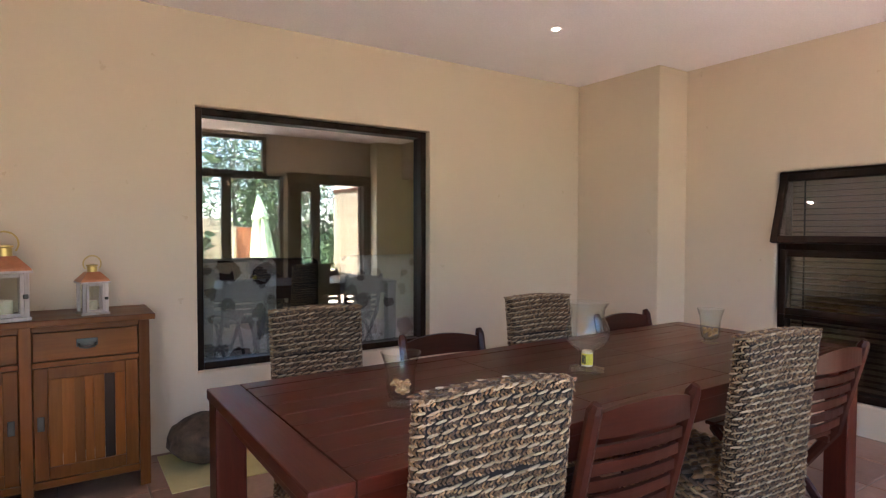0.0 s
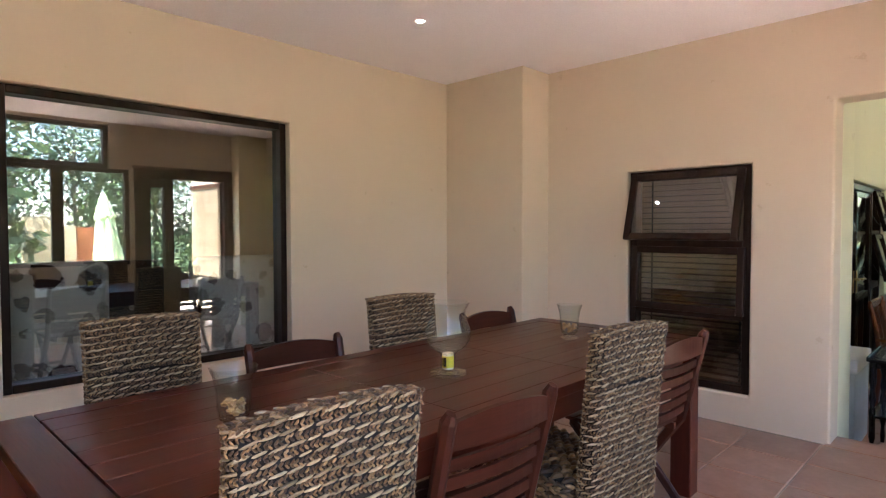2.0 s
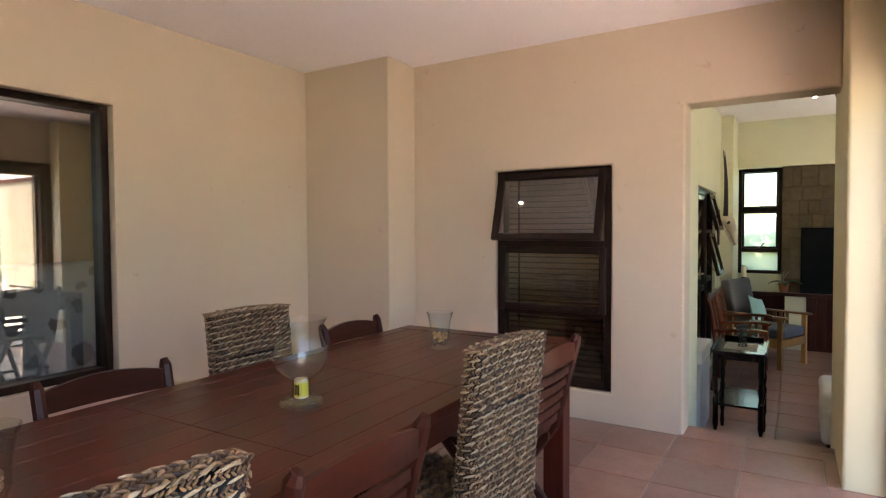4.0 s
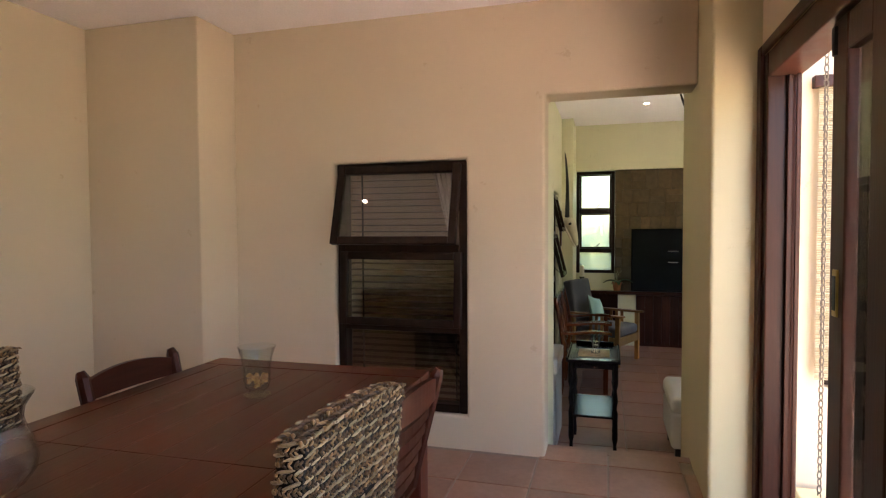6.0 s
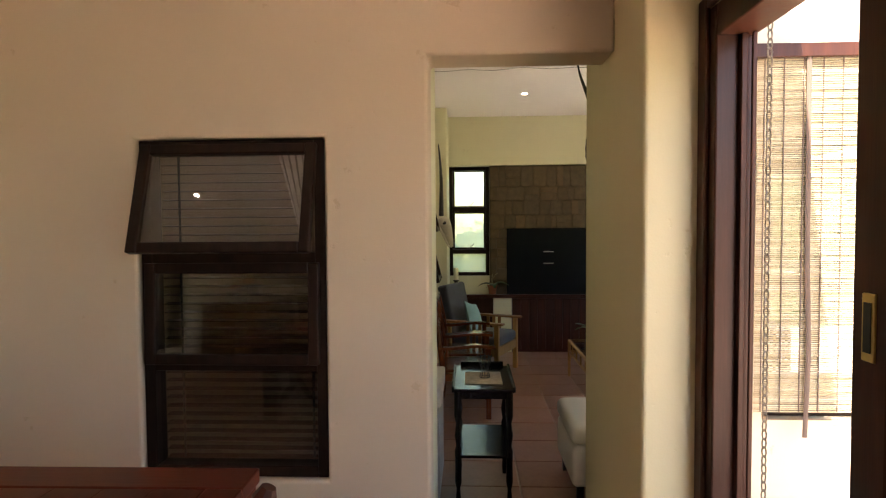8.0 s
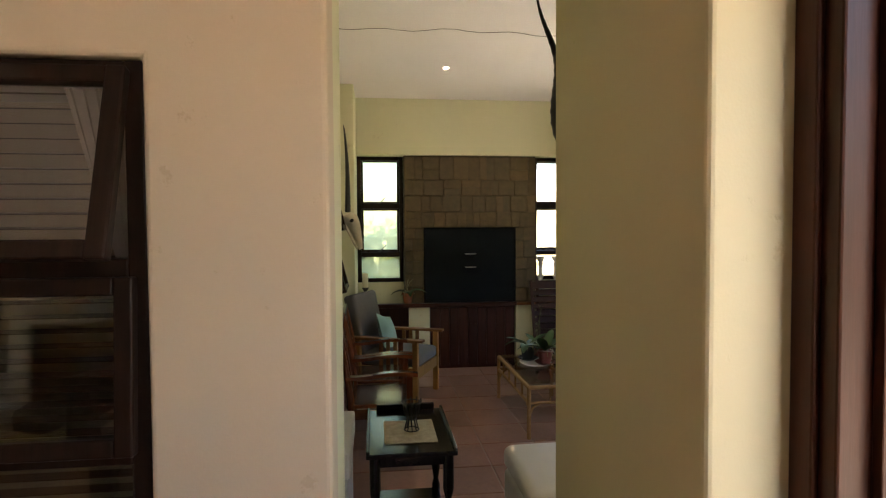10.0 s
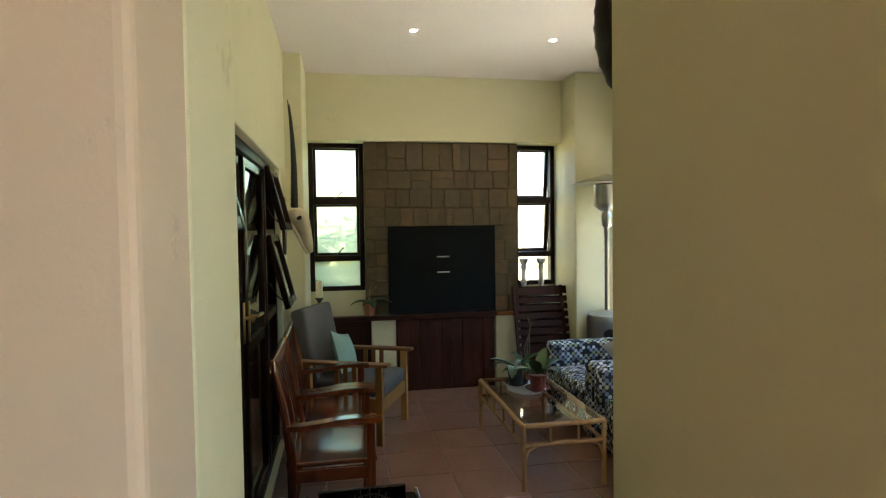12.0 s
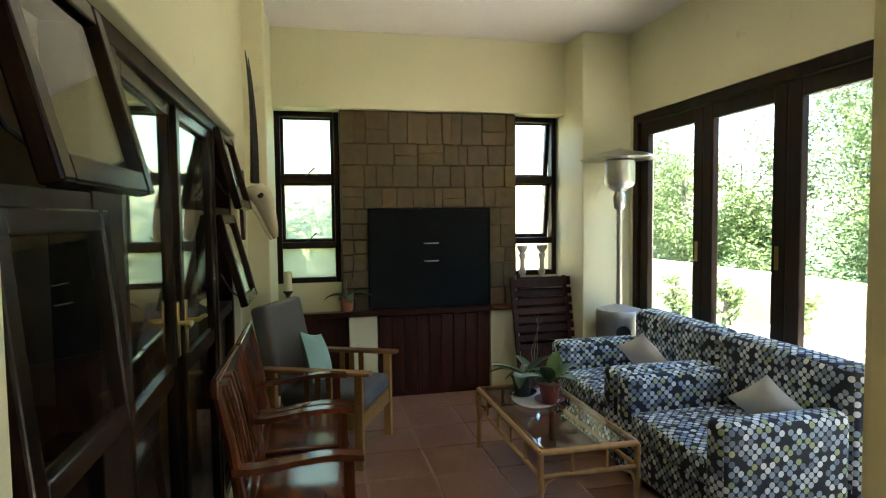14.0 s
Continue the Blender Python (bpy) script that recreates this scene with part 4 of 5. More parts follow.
um = thing("parasol", pose(3.59, -4.0, -0.03, 2, -3, 0), "closed light green garden parasol on its stand", "parasol")
bm = bmesh.new()
lathe(bm, [(0.02, 0.0), (0.02, 2.06), (0.012, 2.1)], seg=12)
part("pole", bm, STEEL, um, "", True)
bm = bmesh.new()
rings = []
for z, r, k in ((0.24, 0.215, 0.34), (0.27, 0.235, 0.34), (0.6, 0.225, 0.32), (1.0, 0.185, 0.30), (1.4, 0.145, 0.26), (1.62, 0.115, 0.2), (1.70, 0.10, 0.15)):
    rings.append([((r * (1 + k * math.sin(5 * a + 0.8 * z) + 0.1 * math.sin(11 * a + 3))) * math.cos(a), (r * (1 + k * math.sin(5 * a + 0.8 * z) + 0.1 * math.sin(11 * a + 3))) * math.sin(a), z + 0.05 * math.sin(3 * a + 1) * (z < 0.3)) for a in [2 * math.pi * k2 / 60 for k2 in range(60)]])
loft(bm, rings)
part("canopy", bm, GREENCLOTH, um, "folded green canvas", True)
bm = bmesh.new()
rings = [[(r * (1 + 0.12 * math.sin(6 * a)) * math.cos(a), r * (1 + 0.12 * math.sin(6 * a)) * math.sin(a), z - 0.03 * math.cos(6 * a) * (z < 1.7)) for a in [2 * math.pi * k2 / 48 for k2 in range(48)]] for z, r in ((1.60, 0.155), (1.63, 0.155), (1.85, 0.085), (2.0, 0.045), (2.05, 0.02))]
loft(bm, rings)
part("vent_cap", bm, GREENCLOTH, um, "short canvas vent cap", True)
bm = bmesh.new()
lathe(bm, [(0.26, 0.0), (0.26, 0.06), (0.06, 0.09), (0.05, 0.22)], seg=24)
part("base", bm, BLACK, um, "", True)
wall("wall_garden_pillar", "x", 2.45, 2.97, -5.2, -5.0, -0.05, 1.58, [], YELLOW, "cream plastered garden pillar at the edge of the patio")
wall("wall_garden_screen", "x", 3.12, 3.34, -5.5, -5.3, -0.7, 1.42, [], YELLOW, "cream plastered garden screen wall")
ORANGE = plaster("burnt_orange_plaster", (0.46, 0.17, 0.06))
wall("wall_garden_orange", "x", 3.35, 3.75, -5.6, -5.42, -0.7, 1.40, [], ORANGE, "burnt orange plastered garden wall")

# ---- planting ----
LEAF = pieces_mat("sunlit_leaves", [(0, (0.09, 0.14, 0.04)), (0.5, (0.15, 0.215, 0.065)), (1, (0.22, 0.28, 0.11))], 0.5, 20, 0.1)
LEAF_D = pieces_mat("dark_leaves", [(0, (0.035, 0.075, 0.022)), (1, (0.10, 0.17, 0.05))], 0.45, 20, 0.1)
TRUNK = painted("bark", (0.10, 0.075, 0.055), 0.9, 0.3, 12, 60, 0.8)


def tree(x, y, z0, height, spread, seed, leaf_len, count, material, label):
    rng = random.Random(seed)
    t = thing("tree", pose(x, y, z0), label, "tree", "garden trees")
    bm = bmesh.new()
    tips = []
    tube(bm, [(0, 0, 0), (0.05, 0.02, height * 0.3), (0.0, 0.06, height * 0.6), (0.04, 0, height * 0.85)], [0.07, 0.055, 0.035, 0.012], 8)
    for i in range(16):
        a, h = rng.uniform(0, 6.28), height * rng.uniform(0.12, 0.85)
        r = spread * rng.uniform(0.5, 1.0) * (1.1 - 0.6 * h / height)
        p0, p1, p2 = Vector((0, 0, h * 0.8)), Vector((r * 0.5 * math.cos(a), r * 0.5 * math.sin(a), h)), Vector((r * math.cos(a), r * math.sin(a), h + 0.12 * height))
        tube(bm, [p0, p1, p2], [0.025, 0.014, 0.004], 5)
        tips += [p1, p2, p1.lerp(p2, 0.5), p0.lerp(p1, 0.7)]
    part("trunk", bm, TRUNK, t, "", True)
    vs, fs = [], []
    for i in range(count):
        c = rng.choice(tips) + Vector((rng.gauss(0, 0.16), rng.gauss(0, 0.16), rng.gauss(0, 0.17))) * (height * 0.28)
        c.z = max(c.z, 0.1)
        d = Vector((rng.gauss(0, 1), rng.gauss(0, 1), rng.gauss(-0.2, 0.7))).normalized()
        s = d.cross(Vector((rng.gauss(0, 1), rng.gauss(0, 1), rng.gauss(0, 1)))).normalized()
        ln = leaf_len * rng.uniform(0.6, 1.3)
        b = len(vs)
        vs += [c, c + d * ln * 0.45 + s * ln * 0.17, c + d * ln, c + d * ln * 0.45 - s * ln * 0.17]
        fs.append((b, b + 1, b + 2, b + 3))
    me = bpy.data.meshes.new("crown")
    me.from_pydata([tuple(v) for v in vs], [], fs)
    me.materials.append(material)
    ob = new("crown", me)
    ob.parent = t
    ob["kind"] = "stuff"


rng = random.Random(11)
for i in range(13):
    tree(7.6 + 1.05 * i + rng.uniform(-0.2, 0.2), -7.0 - rng.uniform(0, 1.8), -0.62, rng.uniform(3.4, 5.0), 1.25, 40 + i, 0.095, 9000, LEAF, "bright feathery garden shrub over the low wall")
tree(12.2, -8.6, -0.62, 5.2, 1.6, 77, 0.09, 4200, LEAF, "airy small-leaved tree beyond the glass doors")
for i in range(5):
    tree(8.3 + 1.3 * i, -5.6, -0.62, 0.85, 0.35, 300 + i, 0.10, 700, LEAF, "small bright plant before the garden wall")
for i in range(4):
    tree(-1.2 + 1.7 * i, -7.4 - 0.5 * (i % 2), -0.62, 4.6 + 0.5 * (i % 2), 1.6, 90 + i, 0.16, 4200, LEAF_D, "dense dark green garden tree")
for i, x in enumerate((4.6, 5.9, 7.1)):
    tree(x, -8.6, -0.62, 5.0 + 0.3 * i, 1.7, 140 + i, 0.16, 5200, LEAF_D, "dense dark green garden tree")
tree(1.7, -4.5, -0.04, 3.9, 0.9, 123, 0.40, 560, LEAF_D, "broad-leaved tree beside the patio")
for y, h in ((0.45, 2.0), (0.95, 2.3)):
    tree(10.6, y, -0.62, h, 0.65, 200 + int(y * 10), 0.12, 3600, LEAF, "bright shrub against the boundary wall")

# ---- lounge: doors and windows ----
F = ZF2
FROST = pane_mat("obscure_glass", (0.84, 0.90, 0.82), 0.45)
for name, y0, y1, tilt in (("window_4", 0.885, 0.362, 0), ("window_5", -1.162, -1.598, 9)):
    w = window_at(name, pose(9.60, y0, 0.70, 0, 0, -90), "narrow dark-framed window of three panes beside the chimney")
    W = y0 - y1
    frame_part("window_frame", 0.0, W, 0.0, 1.43, 0.045, 0.09, FRAME, w)
    quick("transom", [((0.045, -0.044, 0.29), (W - 0.045, 0.044, 0.345))], FRAME, w, bev=0.004)
    quick("transom", [((0.045, -0.044, 0.84), (W - 0.045, 0.044, 0.90))], FRAME, w, bev=0.004)
    for z0, z1 in ((0.33, 0.86), (0.88, 1.41)):
        s = frame_part("sash", 0.03, W - 0.03, z0 - z1, 0.0, 0.04, 0.035, FRAME, w, pose(0, 0.03, z1, tilt, 0, 0))
        pane(s, 0.065, W - 0.065, z0 - z1 + 0.035, -0.035, FROST if tilt == 0 else PANE)
        bm = bmesh.new()
        tube(bm, [(W / 2 - 0.03, -0.03, z0 - z1 + 0.02), (W / 2 + 0.0, -0.05, z0 - z1 + 0.03), (W / 2 + 0.06, -0.055, z0 - z1 + 0.09)], 0.006, 6)
        part("stay_handle", bm, PEWTER, s, "dark metal window handle", True)
    pane(w, 0.045, W - 0.045, 0.045, 0.29, FROST if tilt == 0 else PANE)

d2 = tagged(at_pose(new("door_2"), pose(0, LS - 0.06, F)), "dark timber folding glass doors to the garden", "folding door", kind="structure")
frame_part("door_frame", 5.5, 8.98, 0.0, 2.333, 0.07, 0.11, FRAME, d2)
for x0, x1 in ((8.13, 8.91), (7.40, 8.13), (6.66, 7.40), (5.57, 6.66)):
    lf = frame_part("door_leaf", x0 + 0.002, x1 - 0.002, 0.03, 2.26, 0.10, 0.05, FRAME, d2)
    pane(lf, x0 + 0.10, x1 - 0.10, 0.13, 2.16)
    quick("flush_handle", [((x0 + 0.045, 0.02, 1.18), (x0 + 0.075, 0.029, 1.32))], BRASS, lf, "brass flush handle", bev=0.003)

d3 = tagged(at_pose(new("door_3"), pose(0, LN + 0.09, F)), "dark timber glazed double doors between open top-hung windows", "glazed screen", kind="structure")
T = 2.023
frame_part("door_frame", 5.222, 8.298, 0.0, T, 0.06, 0.10, FRAME, d3)
for x, w in ((5.56, 0.025), (6.16, 0.105), (7.74, 0.025)):
    quick("mullion", [((x - w, -0.048, 0.0), (x + w, 0.048, T - 0.06))], FRAME, d3, bev=0.004)
for x0, x1 in ((5.282, 5.535), (5.585, 6.055), (7.765, 8.238)):
    quick("transom", [((x0, -0.046, 0.97), (x1, 0.046, 1.03))], FRAME, d3, bev=0.004)
    quick("transom", [((x0, -0.046, 1.53), (x1, 0.046, 1.58))], FRAME, d3, bev=0.004)
    quick("lower_panel", [((x0, -0.015, 0.06), (x1, 0.015, 0.97))], FRAME_GLOSS, d3, bev=0.004)
    for z0, z1, tilt in ((1.56, 1.99, -14), (1.04, 1.54, -5 if x0 < 7 else -14)):
        s = frame_part("sash", x0 - 0.02, x1 + 0.02, z0 - z1, 0.0, 0.05, 0.04, FRAME_GLOSS, d3, pose(0, -0.055, z1, tilt if x0 > 5.5 else -2, 0, 0))
        pane(s, x0 + 0.028, x1 - 0.028, z0 - z1 + 0.045, -0.045, PANE_SASH)
        bm = bmesh.new()
        tube(bm, [(x0 + 0.02, 0.0, z0 - z1 + 0.03), (x0 + 0.02, 0.05, z0 - z1 + 0.10), (x0 + 0.02, 0.075, z0 - z1 + 0.2)], 0.005, 6)
        part("stay", bm, PEWTER, s, "dark metal window stay", True)
for x0, x1, swing, hx in ((6.27, 6.988, 2.0, 6.955), (6.992, 7.712, -0.8, 7.025)):
    hinge = x0 if hx > (x0 + x1) / 2 else x1
    turn = pose(hinge, -0.02, 0, 0, 0, swing) @ pose(-hinge, 0, 0)
    dl = frame_part("door_leaf", x0, x1, 0.03, 1.96, 0.055, 0.045, FRAME_GLOSS, d3, turn)
    quick("lock_rail", [((x0 + 0.055, -0.02, 0.90), (x1 - 0.055, 0.02, 0.97))], FRAME_GLOSS, dl, bev=0.004)
    pane(dl, x0 + 0.055, x1 - 0.055, 0.97, 1.905, PANE_DOUBLE)
    pane(dl, x0 + 0.055, x1 - 0.055, 0.085, 0.90, PANE_DOUBLE)
    bm = bmesh.new()
    box(bm, (hx - 0.016, -0.031, 0.99), (hx + 0.016, -0.023, 1.20), 0.003)
    k = -1 if hinge < hx else 1
    tube(bm, [(hx, -0.03, 1.12), (hx, -0.075, 1.12), (hx + k * 0.05, -0.08, 1.125), (hx + k * 0.10, -0.08, 1.12)], 0.009, 8)
    part("lever_handle", bm, BRASS, dl, "brass lever handle", True)

# ---- stone chimney breast with built-in barbecue ----
STONE = pieces_mat("sandstone", [(0, (0.088, 0.060, 0.029)), (0.4, (0.13, 0.088, 0.042)), (0.7, (0.105, 0.076, 0.042)), (1, (0.165, 0.102, 0.048))], 0.85, 13, 1.0, False)
PLANK = wood("dark_red_planks", (0.035, 0.010, 0.006), (0.085, 0.025, 0.014), 0.38, 2, 6)
PLANK_Y = wood("dark_red_beam", (0.035, 0.010, 0.006), (0.085, 0.025, 0.014), 0.35, 1, 6)
chim = structure(quick("chimney_breast", [((9.43, -1.155, 0.44), (9.549, 0.36, 2.129))], STONE), "sandstone clad chimney breast", "chimney")
rng = random.Random(3)


def stone(y0, y1, z0, z1):
    if y1 - y0 < 0.02 or z1 - z0 < 0.02:
        return
    bm = bmesh.new()
    w, h = (y1 - y0) / 2 - 0.0005, (z1 - z0) / 2 - 0.0005
    j = lambda: rng.uniform(-0.005, 0.005)
    d = rng.uniform(0.010, 0.030)
    ring = [(-w + j(), -h + j()), (w + j(), -h + j()), (w + j(), h + j()), (-w + j(), h + j())]
    loft(bm, [[(0.03, y, z) for y, z in ring], [(-d + 0.012, y, z) for y, z in ring], [(-d + j(), y * 0.95, z * 0.95) for y, z in ring]])
    part("stone", bm, STONE, chim, "", False, pose(9.43, (y0 + y1) / 2, (z0 + z1) / 2))


z = 1.32
while z < 2.12:
    h = min(rng.uniform(0.15, 0.25), 2.125 - z)
    if 2.125 - z - h < 0.07:
        h = 2.125 - z
    y = -1.15
    while y < 0.355:
        w = min(rng.choice((0.07, 0.09, 0.13, 0.17, 0.2)) * rng.uniform(0.9, 1.15), 0.355 - y)
        if 0.355 - y - w < 0.06:
            w = 0.355 - y
        if w > 0.16 and h > 0.15 and rng.random() < 0.45:
            k = rng.uniform(0.4, 0.6)
            stone(y, y + w, z, z + h * k)
            stone(y, y + w, z + h * k, z + h)
        else:
            stone(y, y + w, z, z + h)
        y += w
    z += h
for y0, y1 in ((0.145, 0.355), (-1.15, -0.915)):
    z = 0.47
    while z < 1.315:
        h = min(rng.uniform(0.12, 0.22), 1.315 - z)
        if 1.315 - z - h < 0.06:
            h = 1.315 - z
        k = rng.uniform(0.3, 0.7)
        stone(y0, y0 + (y1 - y0) * k, z, z + h)
        stone(y0 + (y1 - y0) * k, y1, z, z + h)
        z += h

bq = thing("built_in_barbecue", pose(9.40, 0, 0.47), "black steel front of a built-in barbecue in the chimney", "barbecue")
bm = bmesh.new()
box(bm, (0.0, -0.912, 0.0), (0.03, 0.142, 0.848), 0.004)
part("steel_door", bm, SOOT, bq)
frame_part("steel_frame", -0.914, 0.144, 0.0, 0.85, 0.02, 0.012, SOOT, bq, pose(-0.003, 0, 0, 0, 0, 90))
for z in (0.40, 0.55):
    bm = bmesh.new()
    tube(bm, [(0.0, -0.45, z), (-0.025, -0.44, z), (-0.025, -0.34, z), (0.0, -0.33, z)], 0.006, 8)
    part("bar_handle", bm, STEEL, bq, "steel bar handle", True)

cb = thing("cupboard", pose(9.36, 0, F), "dark red planked cupboard under the barbecue", "cupboard")
quick("body", [((0.03, -0.895, 0.0), (0.18, 0.075, 0.70))], PLANK, cb)
for k in range(9):
    y = -0.885 + k * 0.1065
    quick("plank", [((0.004 if k % 2 else 0.0, y + 0.002, 0.04), (0.028, y + 0.1045, 0.69))], PLANK, cb, bev=0.003)
quick("plinth", [((0.02, -0.88, 0.0), (0.029, 0.07, 0.038))], PLANK_Y, cb)
for y in (-0.44, -0.37):
    bm = bmesh.new()
    lathe(bm, [(0.006, 0.0), (0.006, 0.012), (0.014, 0.018), (0.012, 0.028), (0.003, 0.03)], seg=12)
    part("knob", bm, PLANK, cb, "turned wooden knob", True, pose(0.002, y, 0.50, 0, -90, 0))
bm = bmesh.new()
box(bm, (9.33, -0.905, F + 0.702), (9.429, 0.885, F + 0.745), 0.006)
tagged(part("wooden_counter", bm, PLANK_Y), "dark red wooden counter top along the chimney", "counter")
structure(quick("wall_counter_pier", [((9.37, 0.085, F), (9.55, 0.315, F + 0.70))], LOUNGE), "white plastered pier under the counter", "wall")
quick("boarded_panel", [((9.44, 0.317, F), (9.47, 0.884, F + 0.70))], PLANK)
tagged(bpy.data.objects["boarded_panel"], "dark red wooden panel under the counter", "panel")
structure(quick("wall_ledge", [((9.35, -1.6, F), (9.55, -0.90, 0.43))], LOUNGE, bev=0.006), "pale olive plastered ledge beside the chimney", "wall")
bm = bmesh.new()
box(bm, (9.32, -1.598, 0.431), (9.425, -0.907, 0.462), 0.008)
tagged(part("ledge_top", bm, OAK_X), "brown stone shelf top on the ledge", "shelf")

# ---- on the counters ----
CERAMIC = painted("distressed_white_paint", (0.62, 0.60, 0.55), 0.6, 0.12, 14, 80, 0.3)
for y, k in ((-1.20, 1.0), (-1.38, 1.0)):
    t = thing("candlestick", pose(9.375, y, 0.462), "distressed white turned wooden candlestick on the ledge", "candlestick", "white candlesticks")
    bm = bmesh.new()
    lathe(bm, [(0.05, 0), (0.05, 0.02), (0.028, 0.04), (0.022, 0.09), (0.036, 0.12), (0.024, 0.15), (0.020, 0.25), (0.034, 0.29), (0.022, 0.32), (0.020, 0.40), (0.032, 0.43), (0.022, 0.46), (0.044, 0.49), (0.048, 0.52), (0.02, 0.522)], seg=20)
    part("shaft", bm, CERAMIC, t, "", True)
t = thing("candle_holder", pose(9.39, 0.80, F + 0.745), "carved candlestick with a tall cream candle", "candlestick")
bm = bmesh.new()
lathe(bm, [(0.04, 0), (0.04, 0.015), (0.018, 0.03), (0.022, 0.07), (0.014, 0.09), (0.022, 0.12), (0.016, 0.15), (0.038, 0.18), (0.038, 0.19)], seg=16)
part("stem", bm, PEWTER, t, "", True)
bm = bmesh.new()
lathe(bm, [(0.032, 0.19), (0.032, 0.335), (0.026, 0.345)], seg=18)
part("candle", bm, WAXMAT, t, "cream pillar candle", True)

TERRA = painted("terracotta_pot", (0.36, 0.115, 0.05), 0.7, 0.12, 10, 80, 0.2)
DARKPOT = painted("dark_grey_pot", (0.04, 0.045, 0.042), 0.45, 0.1)
RED = painted("red_plastic_pot", (0.22, 0.045, 0.03), 0.4, 0.08)
ORCHID = pieces_mat("orchid_leaf", [(0, (0.025, 0.07, 0.02)), (1, (0.07, 0.14, 0.035))], 0.32, 12, 0.1, False)
STEM = pieces_mat("dry_stem", [(0, (0.20, 0.17, 0.08)), (1, (0.35, 0.32, 0.18))], 0.7, 30, 0.2, False)


def leaf(parent, base, angle, length, width, droop, rise):
    bm = bmesh.new()
    d, s = Vector((math.cos(angle), math.sin(angle), 0)), Vector((-math.sin(angle), math.cos(angle), 0))
    rows = []
    n = 8
    for k in range(n + 1):
        f = k / n
        c = Vector(base) + d * length * f + Vector((0, 0, rise * f - droop * f * f))
        w = width * math.sin(math.pi * min(0.98, 0.12 + 0.86 * f)) ** 0.7
        rows.append([c - s * w + Vector((0, 0, w * 0.35)), c, c + s * w + Vector((0, 0, w * 0.35)), c + Vector((0, 0, -0.003))])
    loft(bm, rows)
    part("leaf", bm, ORCHID, parent, "", True)


def orchid(m, pot_mat, label, leaves, r, h, stem_h, saucer):
    t = thing("potted_orchid", m, label, "plant", "potted plants")
    bm = bmesh.new()
    lathe(bm, [(r * 0.72, 0.004), (r * 0.95, h * 0.85), (r * 1.06, h * 0.86), (r * 1.06, h), (r * 0.92, h), (r * 0.85, h * 0.9)], seg=24)
    part("pot", bm, pot_mat, t, "", True)
    if saucer:
        bm = bmesh.new()
        lathe(bm, [(r * 0.9, 0), (r * 1.35, 0.018), (r * 1.35, 0.022), (r * 0.9, 0.006)], seg=24)
        part("saucer", bm, pot_mat, t, "", True)
    for a, ln, w, dr, ri in leaves:
        leaf(t, (0.01 * math.cos(a), 0.01 * math.sin(a), h), a, ln, w, dr, ri)
    rr = random.Random(len(leaves))
    for i in range(7):
        a = rr.uniform(0, 6.28)
        bm = bmesh.new()
        tube(bm, [(0, 0, h), (0.05 * math.cos(a), 0.05 * math.sin(a), h + 0.035), (0.085 * math.cos(a), 0.085 * math.sin(a), h - 0.02 - 0.02 * rr.random())], 0.0025, 5)
        part("root", bm, STEM, t, "", True)
    if stem_h:
        for k in range(3):
            bm = bmesh.new()
            tube(bm, [(0, 0, h), (0.01, 0.02 - 0.02 * k, h + stem_h * 0.4), (0.02 - 0.03 * k, 0.02, h + stem_h * 0.8), (0.03 - 0.05 * k, 0.05 - 0.03 * k, h + stem_h)], 0.003, 5)
            part("flower_stem", bm, STEM, t, "dry flower stem", True)


LV = [(0.3, 0.18, 0.036, 0.12, 0.10), (2.2, 0.19, 0.040, 0.13, 0.11), (3.6, 0.20, 0.038, 0.13, 0.13), (5.0, 0.18, 0.040, 0.12, 0.09), (1.2, 0.16, 0.036, 0.05, 0.13), (4.2, 0.15, 0.034, 0.04, 0.14)]

# ---- coffee table ----
CANE = wood("honey_cane", (0.36, 0.20, 0.075), (0.52, 0.32, 0.14), 0.4, 0, 8)
ct = thing("coffee_table", pose(7.64, -0.70, F), "honey-coloured cane coffee table with a glass top", "table")
X, Y, HT = 0.53, 0.255, 0.40


def cane(name, pts, r):
    bm = bmesh.new()
    tube(bm, pts, r, 10)
    part(name, bm, CANE, ct, "", True)


for s in (-1, 1):
    cane("top_rail", [(-X, s * Y, HT - 0.013), (X, s * Y, HT - 0.013)], 0.015)
    cane("inner_rail", [(-X, s * (Y - 0.026), HT - 0.012), (X, s * (Y - 0.026), HT - 0.012)], 0.011)
    cane("low_rail", [(-X, s * Y, HT - 0.13), (X, s * Y, HT - 0.13)], 0.012)
    cane("end_rail", [(s * X, -Y, HT - 0.012), (s * X, Y, HT - 0.012)], 0.015)
    cane("end_low_rail", [(s * X, -Y, HT - 0.128), (s * X, Y, HT - 0.128)], 0.012)
    for r in (-1, 1):
        cane("leg", [(s * X, r * Y, 0), (s * X, r * Y, HT - 0.01)], 0.016)
        cane("brace", [(s * X, r * Y, 0.165), (s * (X - 0.03), r * Y, 0.24), (s * (X - 0.08), r * Y, 0.266)], 0.008)
        cane("brace", [(s * X, r * Y, 0.165), (s * X, r * (Y - 0.03), 0.24), (s * X, r * (Y - 0.08), 0.266)], 0.008)
    for x in (-0.33, -0.11, 0.11, 0.33):
        cane("spindle", [(x, s * Y, HT - 0.13), (x, s * Y, HT - 0.02)], 0.008)
    for y in (-0.09, 0.09):
        cane("spindle", [(s * X, y, HT - 0.13), (s * X, y, HT - 0.02)], 0.008)
quick("glass_top", [((-X + 0.01, -Y + 0.01, HT + 0.001), (X - 0.01, Y - 0.01, HT + 0.008))], GLASS, ct, "clear glass top")
top = F + HT + 0.008
